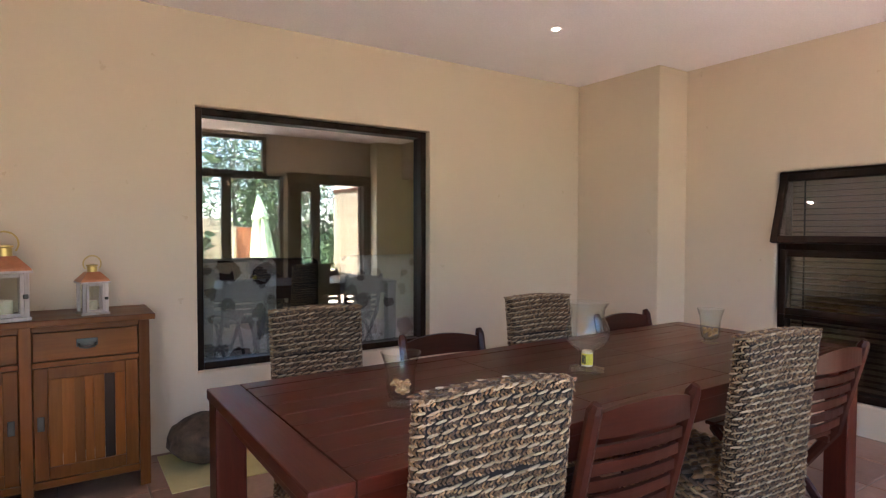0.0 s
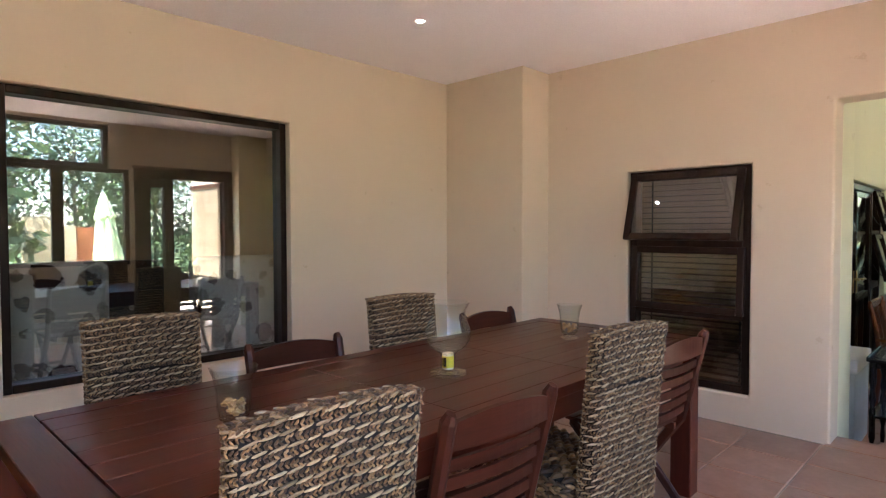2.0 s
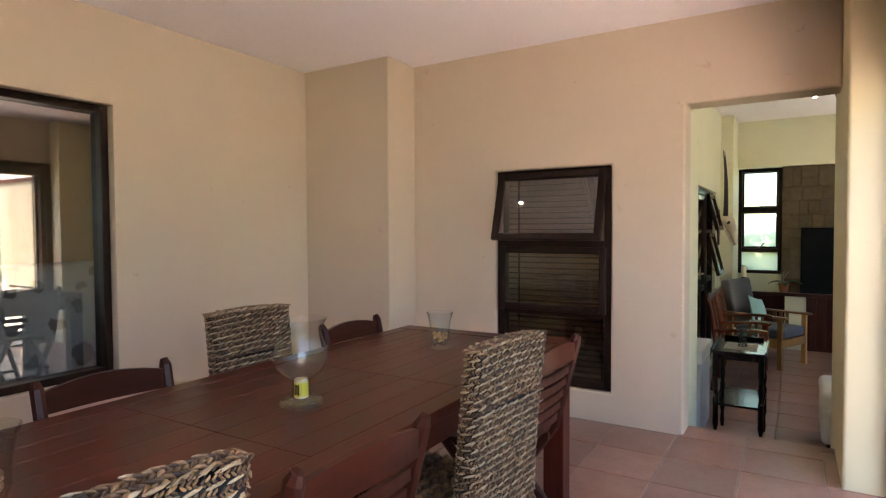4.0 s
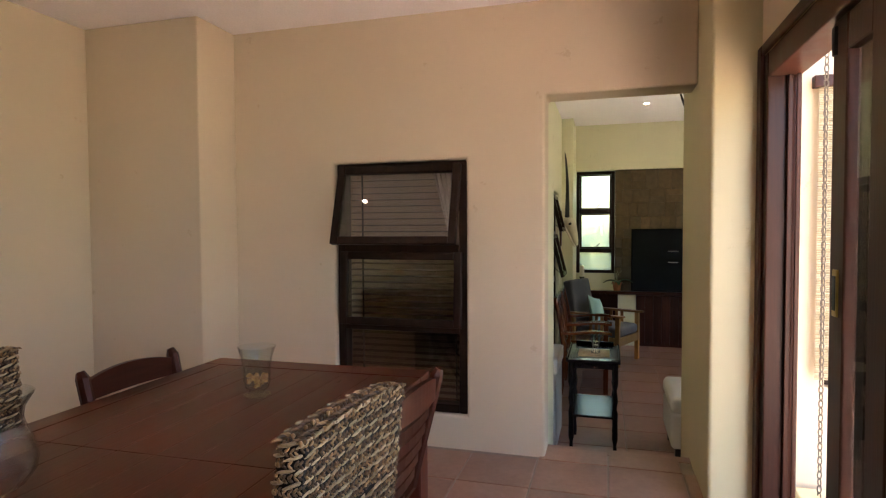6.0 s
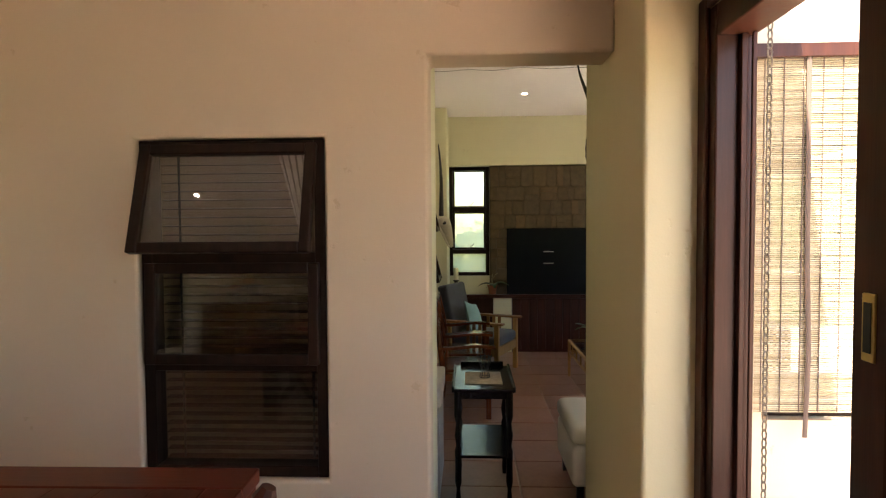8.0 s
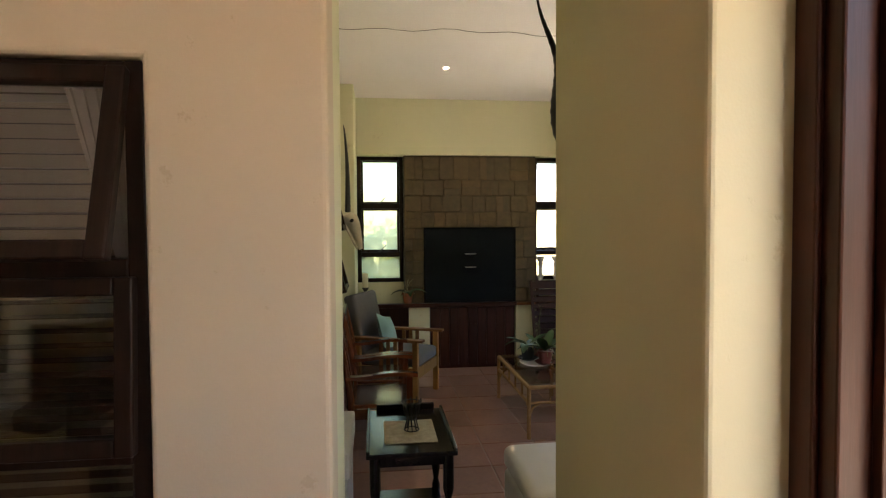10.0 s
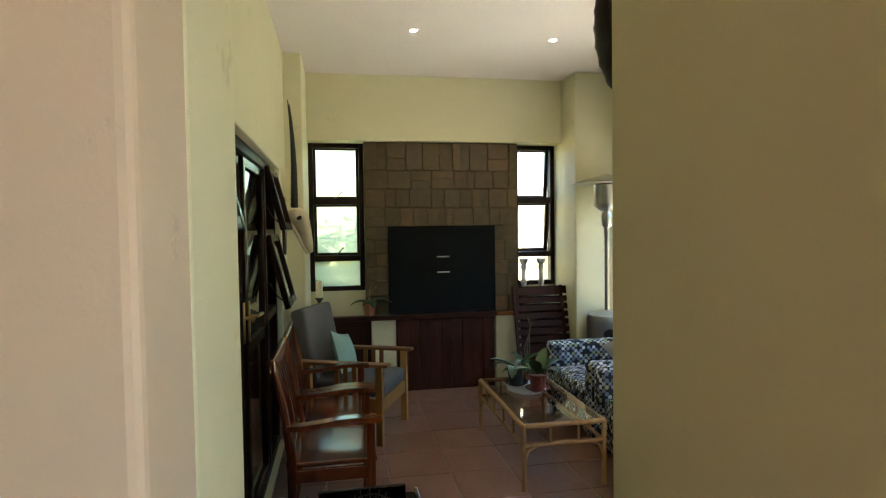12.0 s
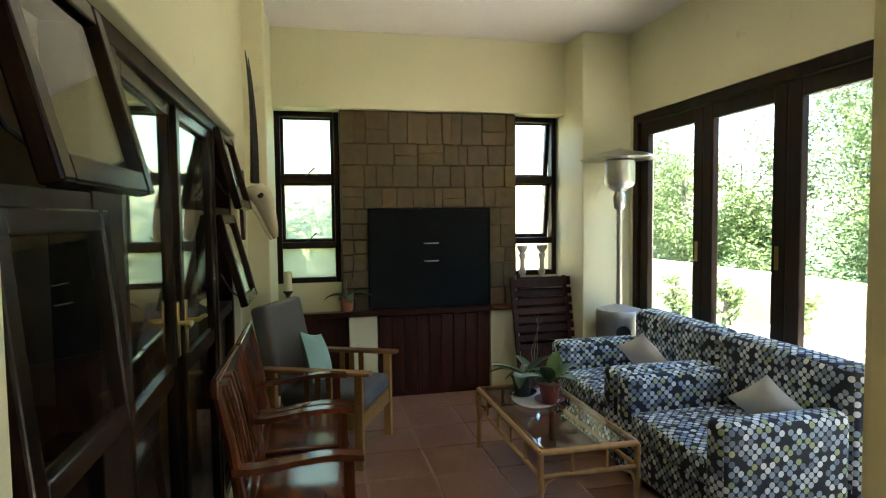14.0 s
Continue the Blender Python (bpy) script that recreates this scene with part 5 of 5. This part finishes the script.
tray = thing("oval_tray", pose(7.83, -0.705, top, 0, 0, -20), "white oval serving tray on the glass table", "tray")
bm = bmesh.new()
lathe(bm, [(0.10, 0.0), (0.13, 0.003), (0.145, 0.014), (0.14, 0.014), (0.12, 0.006), (0.02, 0.005)], seg=36)
bmesh.ops.transform(bm, matrix=Matrix.Diagonal((1.5, 1.0, 1, 1)), verts=bm.verts)
part("tray_body", bm, painted("white_plastic", (0.78, 0.76, 0.74), 0.35, 0.03), tray, "", True)
orchid(pose(7.92, -0.655, top + 0.006, 0, 0, 30), DARKPOT, "strap-leaved orchid in a dark grey pot", [(a, l * 1.2, w * 1.1, d, r) for a, l, w, d, r in LV], 0.066, 0.125, 0.0, True)
orchid(pose(7.74, -0.76, top + 0.006, 0, 0, 80), RED, "broad-leaved orchid in a red pot with saucer", [(a, l, w * 1.25, d * 0.7, r * 1.3) for a, l, w, d, r in LV], 0.066, 0.115, 0.0, True)
orchid(pose(8.03, -0.78, top, 0, 0, 150), RED, "tall orchid with dry stems in a red pot", LV, 0.045, 0.09, 0.38, False)
orchid(pose(9.38, 0.33, F + 0.745, 0, 0, 60), TERRA, "small orchid in a terracotta pot on the counter", LV[:3], 0.06, 0.12, 0.16, False)

# ---- dotted armchairs ----
DOTS = dots_mat("dotted_fabric")


def boxy_uv(ob):
    me = ob.data
    uv = me.uv_layers.new(name="UVMap")
    for p in me.polygons:
        n = p.normal
        k = max(range(3), key=lambda i: abs(n[i]))
        for li in p.loop_indices:
            c = me.vertices[me.loops[li].vertex_index].co
            uv.data[li].uv = ((c.y, c.z), (c.x, c.z), (c.x, c.y))[k]
    return ob


def soft_box(name, lo, hi, r, parent, material=None, seg=4, puff=0.0):
    bm = bmesh.new()
    box(bm, lo, hi, r, None, seg)
    if puff:
        bmesh.ops.subdivide_edges(bm, edges=[e for e in bm.edges if e.calc_length() > 0.15], cuts=5, use_grid_fill=True)
        c = (Vector(lo) + Vector(hi)) / 2
        h = (Vector(hi) - Vector(lo)) / 2
        for v in bm.verts:
            d = v.co - c
            v.co.z += puff * (1 if d.z > 0 else 0) * max(0, 1 - (d.x / h.x) ** 2) * max(0, 1 - (d.y / h.y) ** 2)
    return boxy_uv(part(name, bm, material or DOTS, parent, "", True))


def armchair(m):
    t = thing("armchair", m, "boxy armchair in multicoloured dotted dark fabric", "armchair", "dotted armchairs")
    w = 0.46
    soft_box("base", (-w + 0.14, -0.78, 0.05), (w - 0.14, -0.02, 0.27), 0.02, t)
    soft_box("seat_cushion", (-w + 0.142, -0.66, 0.272), (w - 0.142, 0.01, 0.41), 0.035, t, None, 4, 0.02)
    soft_box("backrest", (-w, -0.86, 0.05), (w, -0.66, 0.80), 0.05, t)
    for s in (-1, 1):
        a, b = sorted((s * w, s * (w - 0.138)))
        soft_box("armrest", (a, -0.66, 0.05), (b, 0.02, 0.605), 0.045, t)
        for y in (-0.78, -0.06):
            quick("foot", [((s * 0.40 - 0.02, y - 0.02, 0.0), (s * 0.40 + 0.02, y + 0.02, 0.052))], BLACK, t)
    return t


ac = armchair(pose(8.09, -1.13, F))
copy_thing(ac, pose(7.15, -1.13, F))


def cushion(m, size, material, label):
    bm = bmesh.new()
    n = 12
    grid = {}
    for sgn in (1, -1):
        for i in range(n + 1):
            for j in range(n + 1):
                u, v = 2 * i / n - 1, 2 * j / n - 1
                th = 0.36 * (max(0, 1 - u ** 2) * max(0, 1 - v ** 2)) ** 0.5
                pinch = 1 - 0.09 * (1 - (u * v) ** 2)
                if th < 1e-6 and (i, j, 1) in grid and sgn == -1:
                    grid[i, j, -1] = grid[i, j, 1]
                    continue
                grid[i, j, sgn] = bm.verts.new((u * size * pinch, sgn * th * size, v * size * pinch))
        for i in range(n):
            for j in range(n):
                q = [grid[i, j, sgn], grid[i + 1, j, sgn], grid[i + 1, j + 1, sgn], grid[i, j + 1, sgn]]
                if len(set(q)) == 4:
                    bm.faces.new(q if sgn < 0 else q[::-1])
    return tagged(part("cushion", bm, material, None, "", True, m), label, "cushion", "scatter cushions")


cushion(pose(6.99, -1.60, F + 0.56, -30, 38, 16), 0.135, CLOTH_W, "white scatter cushion leaning in the dotted armchair")
cushion(pose(8.10, -1.60, F + 0.555, -30, 30, 14), 0.14, CLOTH_W, "white scatter cushion on the dotted armchair")

# ---- slatted wooden armchairs ----
POLISH = wood("polished_red_brown", (0.095, 0.023, 0.008), (0.23, 0.066, 0.022), 0.14, 0, 5, False, True, 0.9)
POLISH_Z = wood("polished_red_brown_upright", (0.085, 0.021, 0.008), (0.20, 0.057, 0.020), 0.25, 2, 5, False, True, 0.3)


def slat_chair(m):
    """Faces -y; origin under the middle of the seat's front."""
    t = thing("wooden_armchair", m, "polished red-brown wooden armchair with slatted back", "chair", "slatted wooden armchairs")
    w = 0.272
    bm = bmesh.new()
    box(bm, (-w + 0.02, -0.01, 0.385), (w - 0.02, 0.44, 0.41), 0.008)
    part("seat", bm, POLISH, t)
    for s in (-1, 1):
        bm = bmesh.new()
        tube(bm, [(s * w, 0.44, 0.0), (s * w, 0.41, 0.25), (s * w, 0.41, 0.45), (s * w, 0.445, 0.70), (s * w, 0.49, 0.915)], [0.02, 0.022, 0.024, 0.02, 0.018], 8)
        part("back_post", bm, POLISH_Z, t)
        quick("front_leg", [((s * w - 0.02, 0.0, 0.0), (s * w + 0.02, 0.042, 0.60))], POLISH_Z, t, bev=0.005)
        bm = bmesh.new()
        rings = []
        for f in range(7):
            y = -0.035 + 0.475 * f / 6
            z = 0.598 + 0.012 * math.sin(f * 0.9)
            rings.append([(s * w - 0.032, y, z), (s * w + 0.032, y, z), (s * w + 0.030, y, z + 0.024), (s * w - 0.030, y, z + 0.024)])
        loft(bm, rings)
        bmesh.ops.bevel(bm, geom=[e for e in bm.edges if e.calc_face_angle(0) > 0.9], offset=0.006, segments=2, affect="EDGES")
        part("armrest", bm, POLISH, t, "", True)
        quick("side_rail", [((s * w - 0.012, 0.042, 0.32), (s * w + 0.012, 0.41, 0.384))], POLISH, t, bev=0.003)
    quick("front_rail", [((-w + 0.02, 0.008, 0.32), (w - 0.02, 0.03, 0.384))], POLISH, t, bev=0.003)
    bm = bmesh.new()
    box(bm, (-w - 0.02, 0.475, 0.87), (w + 0.02, 0.505, 0.945), 0.010, None, 3)
    part("top_rail", bm, POLISH, t)
    quick("low_rail", [((-w + 0.02, 0.40, 0.46), (w - 0.02, 0.42, 0.50))], POLISH, t, bev=0.004)
    for k in range(7):
        x = -0.213 + 0.071 * k
        bm = bmesh.new()
        pts = [(0.41, 0.49), (0.43, 0.62), (0.455, 0.76), (0.487, 0.885)]
        loft(bm, [[(x - 0.014, y - 0.006, z), (x + 0.014, y - 0.006, z), (x + 0.014, y + 0.006, z), (x - 0.014, y + 0.006, z)] for y, z in pts])
        part("back_slat", bm, POLISH_Z, t)
    return t


sc = slat_chair(pose(7.035, 0.45, F))
copy_thing(sc, pose(7.66, 0.45, F, 0, 0, 1))

# ---- cushioned armchair ----
PINE = wood("yellow_pine", (0.34, 0.17, 0.05), (0.48, 0.27, 0.09), 0.4, 2, 5)
PINE_Y = wood("brown_pine_arm", (0.22, 0.10, 0.035), (0.34, 0.17, 0.06), 0.35, 1, 5)
GREY = painted("grey_upholstery", (0.13, 0.125, 0.12), 0.95, 0.12, 4, 320, 0.3)
MINT = painted("mint_cloth", (0.30, 0.48, 0.42), 0.9, 0.1, 6, 260, 0.25)
pc = thing("lounge_chair", pose(8.27, 0.20, F, 0, 0, -24), "pine armchair with grey upholstered seat and high back", "armchair")
for s in (-1, 1):
    quick("front_leg", [((s * 0.29 - 0.022, 0.0, 0.0), (s * 0.29 + 0.022, 0.05, 0.575))], PINE, pc, bev=0.004)
    quick("back_leg", [((s * 0.29 - 0.022, 0.56, 0.0), (s * 0.29 + 0.022, 0.61, 0.575))], PINE, pc, bev=0.004)
    quick("armrest", [((s * 0.29 - 0.04, -0.05, 0.577), (s * 0.29 + 0.04, 0.66, 0.60))], PINE_Y, pc, bev=0.006)
    quick("side_rail", [((s * 0.29 - 0.013, 0.05, 0.24), (s * 0.29 + 0.013, 0.56, 0.34))], PINE, pc, bev=0.003)
    for y in (0.2, 0.27, 0.34):
        quick("arm_slat", [((s * 0.29 - 0.008, y, 0.34), (s * 0.29 + 0.008, y + 0.035, 0.576))], PINE_Y, pc, bev=0.002)
quick("front_rail", [((-0.267, 0.008, 0.24), (0.267, 0.035, 0.335))], PINE, pc, bev=0.003)
soft_box("seat_cushion", (-0.265, 0.0, 0.336), (0.265, 0.56, 0.45), 0.04, pc, GREY, 4, 0.02)
bm = bmesh.new()
box(bm, (-0.25, -0.06, 0.0), (0.25, 0.06, 0.58), 0.03, None, 3)
part("back_cushion", bm, GREY, pc, "high grey back cushion", True, pose(0, 0.58, 0.40, -12, 0, 0))
cushion(pose(8.42, 0.58, F + 0.605, -20, 14, -24), 0.17, MINT, "mint green scatter cushion on the lounge chair")

# ---- side table, ottoman ----
EBONY = wood("ebonised_wood", (0.006, 0.005, 0.008), (0.014, 0.010, 0.012), 0.16, 0, 5, False, True, 0.2)
st = thing("side_table", pose(5.17, 0.372, F), "two-tier ebonised side table with turned legs", "side table")
quick("tabletop", [((0, 0, 0.685), (0.56, 0.363, 0.705))], EBONY, st, bev=0.005)
for lo, hi in (((0.0, 0.0, 0.705), (0.56, 0.014, 0.718)), ((0.0, 0.349, 0.705), (0.56, 0.363, 0.718)), ((0.546, 0.04, 0.705), (0.56, 0.32, 0.735))):
    quick("raised_edge", [(lo, hi)], EBONY, st, bev=0.004)
quick("shelf", [((0.02, 0.02, 0.30), (0.54, 0.343, 0.318))], EBONY, st, bev=0.004)
quick("apron", [((0.03, 0.02, 0.64), (0.53, 0.34, 0.684))], EBONY, st, bev=0.003)
for x in (0.035, 0.525):
    for y in (0.035, 0.328):
        bm = bmesh.new()
        lathe(bm, [(0.012, 0), (0.016, 0.05), (0.011, 0.12), (0.020, 0.16), (0.018, 0.27), (0.020, 0.34), (0.012, 0.37), (0.021, 0.43), (0.012, 0.50), (0.022, 0.54), (0.022, 0.68)], (x, y, 0), 14)
        part("turned_leg", bm, EBONY, st, "", True)
WOVEN = painted("woven_straw", (0.42, 0.36, 0.25), 0.95, 0.2, 30, 400, 0.6)
tagged(quick("place_mat", [((5.27, 0.44, F + 0.7055), (5.55, 0.66, F + 0.71))], WOVEN, bev=0.001), "pale woven straw place mat on the side table", "mat")
wc = thing("wire_candle_holder", pose(5.42, 0.54, F + 0.71), "black wire candle cup on the side table", "candle holder")
for k in range(10):
    a = 2 * math.pi * k / 10
    bm = bmesh.new()
    tube(bm, [(r * math.cos(a), r * math.sin(a), z) for r, z in ((0.032, 0.002), (0.022, 0.04), (0.020, 0.055), (0.034, 0.085), (0.040, 0.12), (0.046, 0.135))], 0.0022, 5)
    part("wire", bm, BLACK, wc, "", True)
for r, z in ((0.032, 0.003), (0.021, 0.05), (0.041, 0.122)):
    bm = bmesh.new()
    tube(bm, [(r * math.cos(2 * math.pi * k / 16), r * math.sin(2 * math.pi * k / 16), z) for k in range(16)], 0.0026, 5, 1.0, True)
    part("ring", bm, BLACK, wc, "", True)
bm = bmesh.new()
glass_wall(bm, [(0.018, 0.056), (0.028, 0.08), (0.034, 0.125)], 0.002, 20)
part("glass_cup", bm, GLASS, wc, "", True)

ot = thing("ottoman", pose(5.22, -0.60, F), "off-white upholstered ottoman on short dark legs", "ottoman")
soft_box("body", (0.0, 0.0, 0.12), (0.59, 0.645, 0.36), 0.03, ot, CLOTH_W)
soft_box("cushion_top", (-0.005, -0.005, 0.362), (0.595, 0.65, 0.48), 0.045, ot, CLOTH_W, 5, 0.015)
for x in (0.05, 0.54):
    for y in (0.05, 0.595):
        quick("foot", [((x - 0.02, y - 0.02, 0), (x + 0.02, y + 0.02, 0.121))], BLACK, ot, bev=0.003)

# ---- storage box by the wall, cloth on a dining chair ----
PALEBOX = painted("pale_grey_paint", (0.50, 0.50, 0.46), 0.6, 0.06, 4, 90, 0.1)
sbx = thing("storage_box", pose(5.28, 0.80, F), "low pale grey storage box against the wall", "box")
quick("body", [((0.02, 0.012, 0.0), (0.56, 0.215, 0.56))], PALEBOX, sbx, bev=0.006)
quick("lid", [((0.0, 0.0, 0.562), (0.58, 0.222, 0.67))], CLOTH_W, sbx, "paler padded lid", bev=0.012)
bm = bmesh.new()
rings = []
for k in range(11):
    f = k / 10
    drop = max(0.0, f - 0.35) / 0.65
    row = [(2.84 + 0.07 * i / 12 + 0.004 * math.sin(k * 0.9 + i), 1.36 - 0.085 * min(1.0, f / 0.35) - 0.008 * math.sin(i * 1.1) * drop, 0.456 - 0.12 * drop + 0.004 * math.sin(i * 0.9)) for i in range(13)]
    rings.append(row + [(x, y, z + 0.003) if drop == 0 else (x, y - 0.003, z) for x, y, z in row[::-1]])
loft(bm, rings)
tagged(part("cloth", bm, painted("pale_blue_cloth", (0.38, 0.62, 0.70), 0.9, 0.08, 8, 260, 0.2), None, "", True), "pale blue cloth hanging over the folding chair seat", "cloth")

# ---- patio heater ----
ALU = painted("galvanised_sheet", (0.46, 0.47, 0.47), 0.45, 0.1, 6, 100, 0.08, 0.85)
ph = thing("patio_heater", pose(8.78, -1.80, F), "grey steel mushroom patio heater in the corner", "heater")
bm = bmesh.new()
lathe(bm, [(0.19, 0.0), (0.20, 0.02), (0.19, 0.05), (0.18, 0.06), (0.18, 0.70), (0.185, 0.72), (0.17, 0.76), (0.06, 0.79), (0.03, 0.80)], seg=32)
part("cylinder_housing", bm, ALU, ph, "", True)
# housing stays closed; a black disc gives the dark of its opening
bm = bmesh.new()
bmesh.ops.create_circle(bm, cap_ends=True, radius=0.055, segments=20)
bmesh.ops.solidify(bm, geom=bm.faces[:], thickness=0.01)
part("vent_shade_disc", bm, BLACK, ph, "black disc for the shaded round opening", False, pose(-0.172, 0.06, 0.60, 0, 90, -20))
bm = bmesh.new()
lathe(bm, [(0.022, 0.79), (0.022, 1.60)], seg=16)
part("pole", bm, STEEL, ph, "", True)
bm = bmesh.new()
lathe(bm, [(0.03, 1.56), (0.045, 1.58), (0.05, 1.66), (0.035, 1.70), (0.07, 1.72), (0.11, 1.75), (0.118, 1.78), (0.118, 1.94), (0.09, 1.96)], seg=24)
part("burner", bm, STEEL, ph, "steel burner head", True)
bm = bmesh.new()
lathe(bm, [(0.305, 1.955), (0.307, 1.958), (0.20, 2.0), (0.08, 2.02), (0.01, 2.045), (0.01, 2.02), (0.08, 1.995), (0.20, 1.985)], seg=40)
part("reflector_hood", bm, STEEL, ph, "wide steel hood", True)


# ---- folded chairs stacked against the ledge ----
def folded(m):
    t = thing("folded_chair", m, "dark slatted wooden chair folded against the ledge", "chair", "folded chairs")
    for s in (-1, 1):
        quick("stile", [((-0.012, s * 0.245 - 0.016, 0.0), (0.012, s * 0.245 + 0.016, 1.02))], LEGWOOD, t, bev=0.005)
    for k in range(8):
        z = 0.40 + k * 0.075
        quick("slat", [((-0.009, -0.23, z), (0.009, 0.23, z + (0.052 if k < 7 else 0.075)))], LEGWOOD, t, bev=0.003)
    quick("seat_panel", [((-0.03, -0.22, 0.05), (-0.013, 0.22, 0.42))], LEGWOOD, t, bev=0.003)
    return t


fo = folded(pose(9.02, -1.30, F, 0, 12, 4))
copy_thing(fo, pose(9.10, -1.37, F + 0.004, 0, 11, -3))

# ---- hunting trophies ----
BONE = painted("bleached_bone", (0.62, 0.55, 0.40), 0.6, 0.15, 14, 70, 0.3)
HORN = painted("black_horn", (0.018, 0.015, 0.012), 0.4, 0.2, 20, 90, 0.4)
tr = thing("antelope_skull", pose(8.42, LN, 1.33), "antelope skull with long straight horns on a wooden shield", "trophy")
bm = bmesh.new()
rings = [[(0.09 * math.cos(a) * (1 if math.sin(a) > 0 else 0.75), y, 0.22 * math.sin(a)) for a in [2 * math.pi * k / 20 for k in range(20)]] for y in (-0.002, -0.024)]
loft(bm, rings)
part("shield", bm, PLANK, tr, "dark wooden shield")
bm = bmesh.new()
prof = [((-0.03, 0.10), 0.05, 0.05), ((-0.075, 0.105), 0.066, 0.07), ((-0.12, 0.07), 0.07, 0.072), ((-0.15, 0.01), 0.052, 0.062), ((-0.175, -0.07), 0.034, 0.048), ((-0.195, -0.15), 0.026, 0.036), ((-0.21, -0.21), 0.014, 0.018)]
loft(bm, [[(rx * math.cos(a), y + rz * 0.86 * math.sin(a), z - rz * 0.5 * math.sin(a)) for a in [2 * math.pi * k / 18 for k in range(18)]] for (y, z), rx, rz in prof])
part("skull", bm, BONE, tr, "bleached skull", True)
for s in (-1, 1):
    # skull has no hollows; dark flattened balls stand in for socket shade
    bm = bmesh.new()
    bmesh.ops.create_uvsphere(bm, u_segments=14, v_segments=8, radius=0.024)
    part("eye_socket_shade", bm, HORN, tr, "dark ball for the shaded eye socket", True, pose(s * 0.058, -0.125, 0.065) @ Matrix.Diagonal((0.5, 1, 1, 1)))
    bm = bmesh.new()
    tube(bm, [(s * 0.03, -0.06, 0.02), (s * 0.032, -0.10, -0.05), (s * 0.026, -0.15, -0.16), (s * 0.016, -0.18, -0.22)], [0.018, 0.015, 0.011, 0.006], 6)
    part("jaw", bm, BONE, tr, "", True)
    bm = bmesh.new()
    n = 40
    tube(bm, [(s * (0.032 + 0.05 * f), -0.09 - 0.03 * math.sin(f * 2.2) + 0.05 * f, 0.14 + 0.80 * f) for f in [k / n for k in range(n + 1)]], [(0.022 * (1 - k / n) ** 0.8 + 0.0025) * (1.12 if k % 2 and k < 24 else 1.0) for k in range(n + 1)], 8)
    part("horn", bm, HORN, tr, "long black ridged horn", True)
tr2 = thing("spiral_horns", pose(XL, -0.13, 1.80), "dark spiral antelope horns mounted high on the wall", "trophy")
bm = bmesh.new()
box(bm, (0.002, -0.085, -0.14), (0.022, 0.085, 0.12), 0.01)
part("shield", bm, PLANK, tr2)
for k in (-1, 1):
    bm = bmesh.new()
    n = 48
    pts = []
    for i in range(n + 1):
        f = i / n
        pts.append((0.012 + 0.23 * f ** 0.5 + 0.016 * math.cos(8 * f), k * (0.05 + 0.06 * f) + 0.022 * math.sin(8 * f), -0.19 + 0.70 * f))
    tube(bm, pts, [(0.030 * (1 - 0.9 * i / n)) * (1.12 if i % 3 == 0 else 1.0) for i in range(n + 1)], 10)
    part("horn", bm, HORN, tr2, "ridged dark horn", True)

# ---- ceiling cable ----
bm = bmesh.new()
tube(bm, [(7.14 + 0.03 * math.sin(k * 1.3) + 0.02 * math.sin(k * 0.5), 1.0 - k * 0.1, ZC2 - 0.002) for k in range(31)], 0.002, 5)
tagged(part("cable", bm, CORD, None, "", True), "thin cable running across the ceiling", "cable")

# ---- floor tiles ----
def tiles(parent, x0, y0, x1, y1, ox, oy, size, z, material, clip):
    shapes = {}
    i0, i1 = math.floor((x0 - ox) / size), math.ceil((x1 - ox) / size)
    j0, j1 = math.floor((y0 - oy) / size), math.ceil((y1 - oy) / size)
    for i in range(i0, i1):
        for j in range(j0, j1):
            a, b = max(x0, ox + i * size + 0.004), min(x1, ox + (i + 1) * size - 0.004)
            c, d = max(y0, oy + j * size + 0.004), min(y1, oy + (j + 1) * size - 0.004)
            if b - a < 0.03 or d - c < 0.03 or clip((a + b) / 2, (c + d) / 2):
                continue
            key = (round(b - a, 3), round(d - c, 3))
            if key not in shapes:
                bm = bmesh.new()
                w, h = key[0] / 2, key[1] / 2
                e = 0.004
                loft(bm, [[(-w, -h, -0.01), (w, -h, -0.01), (w, h, -0.01), (-w, h, -0.01)], [(-w, -h, -e), (w, -h, -e), (w, h, -e), (-w, h, -e)], [(-w + e, -h + e, 0), (w - e, -h + e, 0), (w - e, h - e, 0), (-w + e, h - e, 0)]])
                me = bpy.data.meshes.new("tile")
                bm.to_mesh(me)
                bm.free()
                me.materials.append(material)
                shapes[key] = me
            ob = new("tile", shapes[key])
            ob.location = ((a + b) / 2, (c + d) / 2, z + random.uniform(-0.0008, 0.0008))
            ob.parent = parent


tiles(floor, -2.998, YS, 4.66, YN, 4.06, 0.845, 0.392, 0.0, TILE, lambda x, y: x > XB and not 0.0 < y < 0.81)
tiles(floor2, 4.70, LS, 9.5, LN, 8.24, 0.32, 0.392, ZF2, TILE2, lambda x, y: x < XL and not 0.0 < y < 0.81)
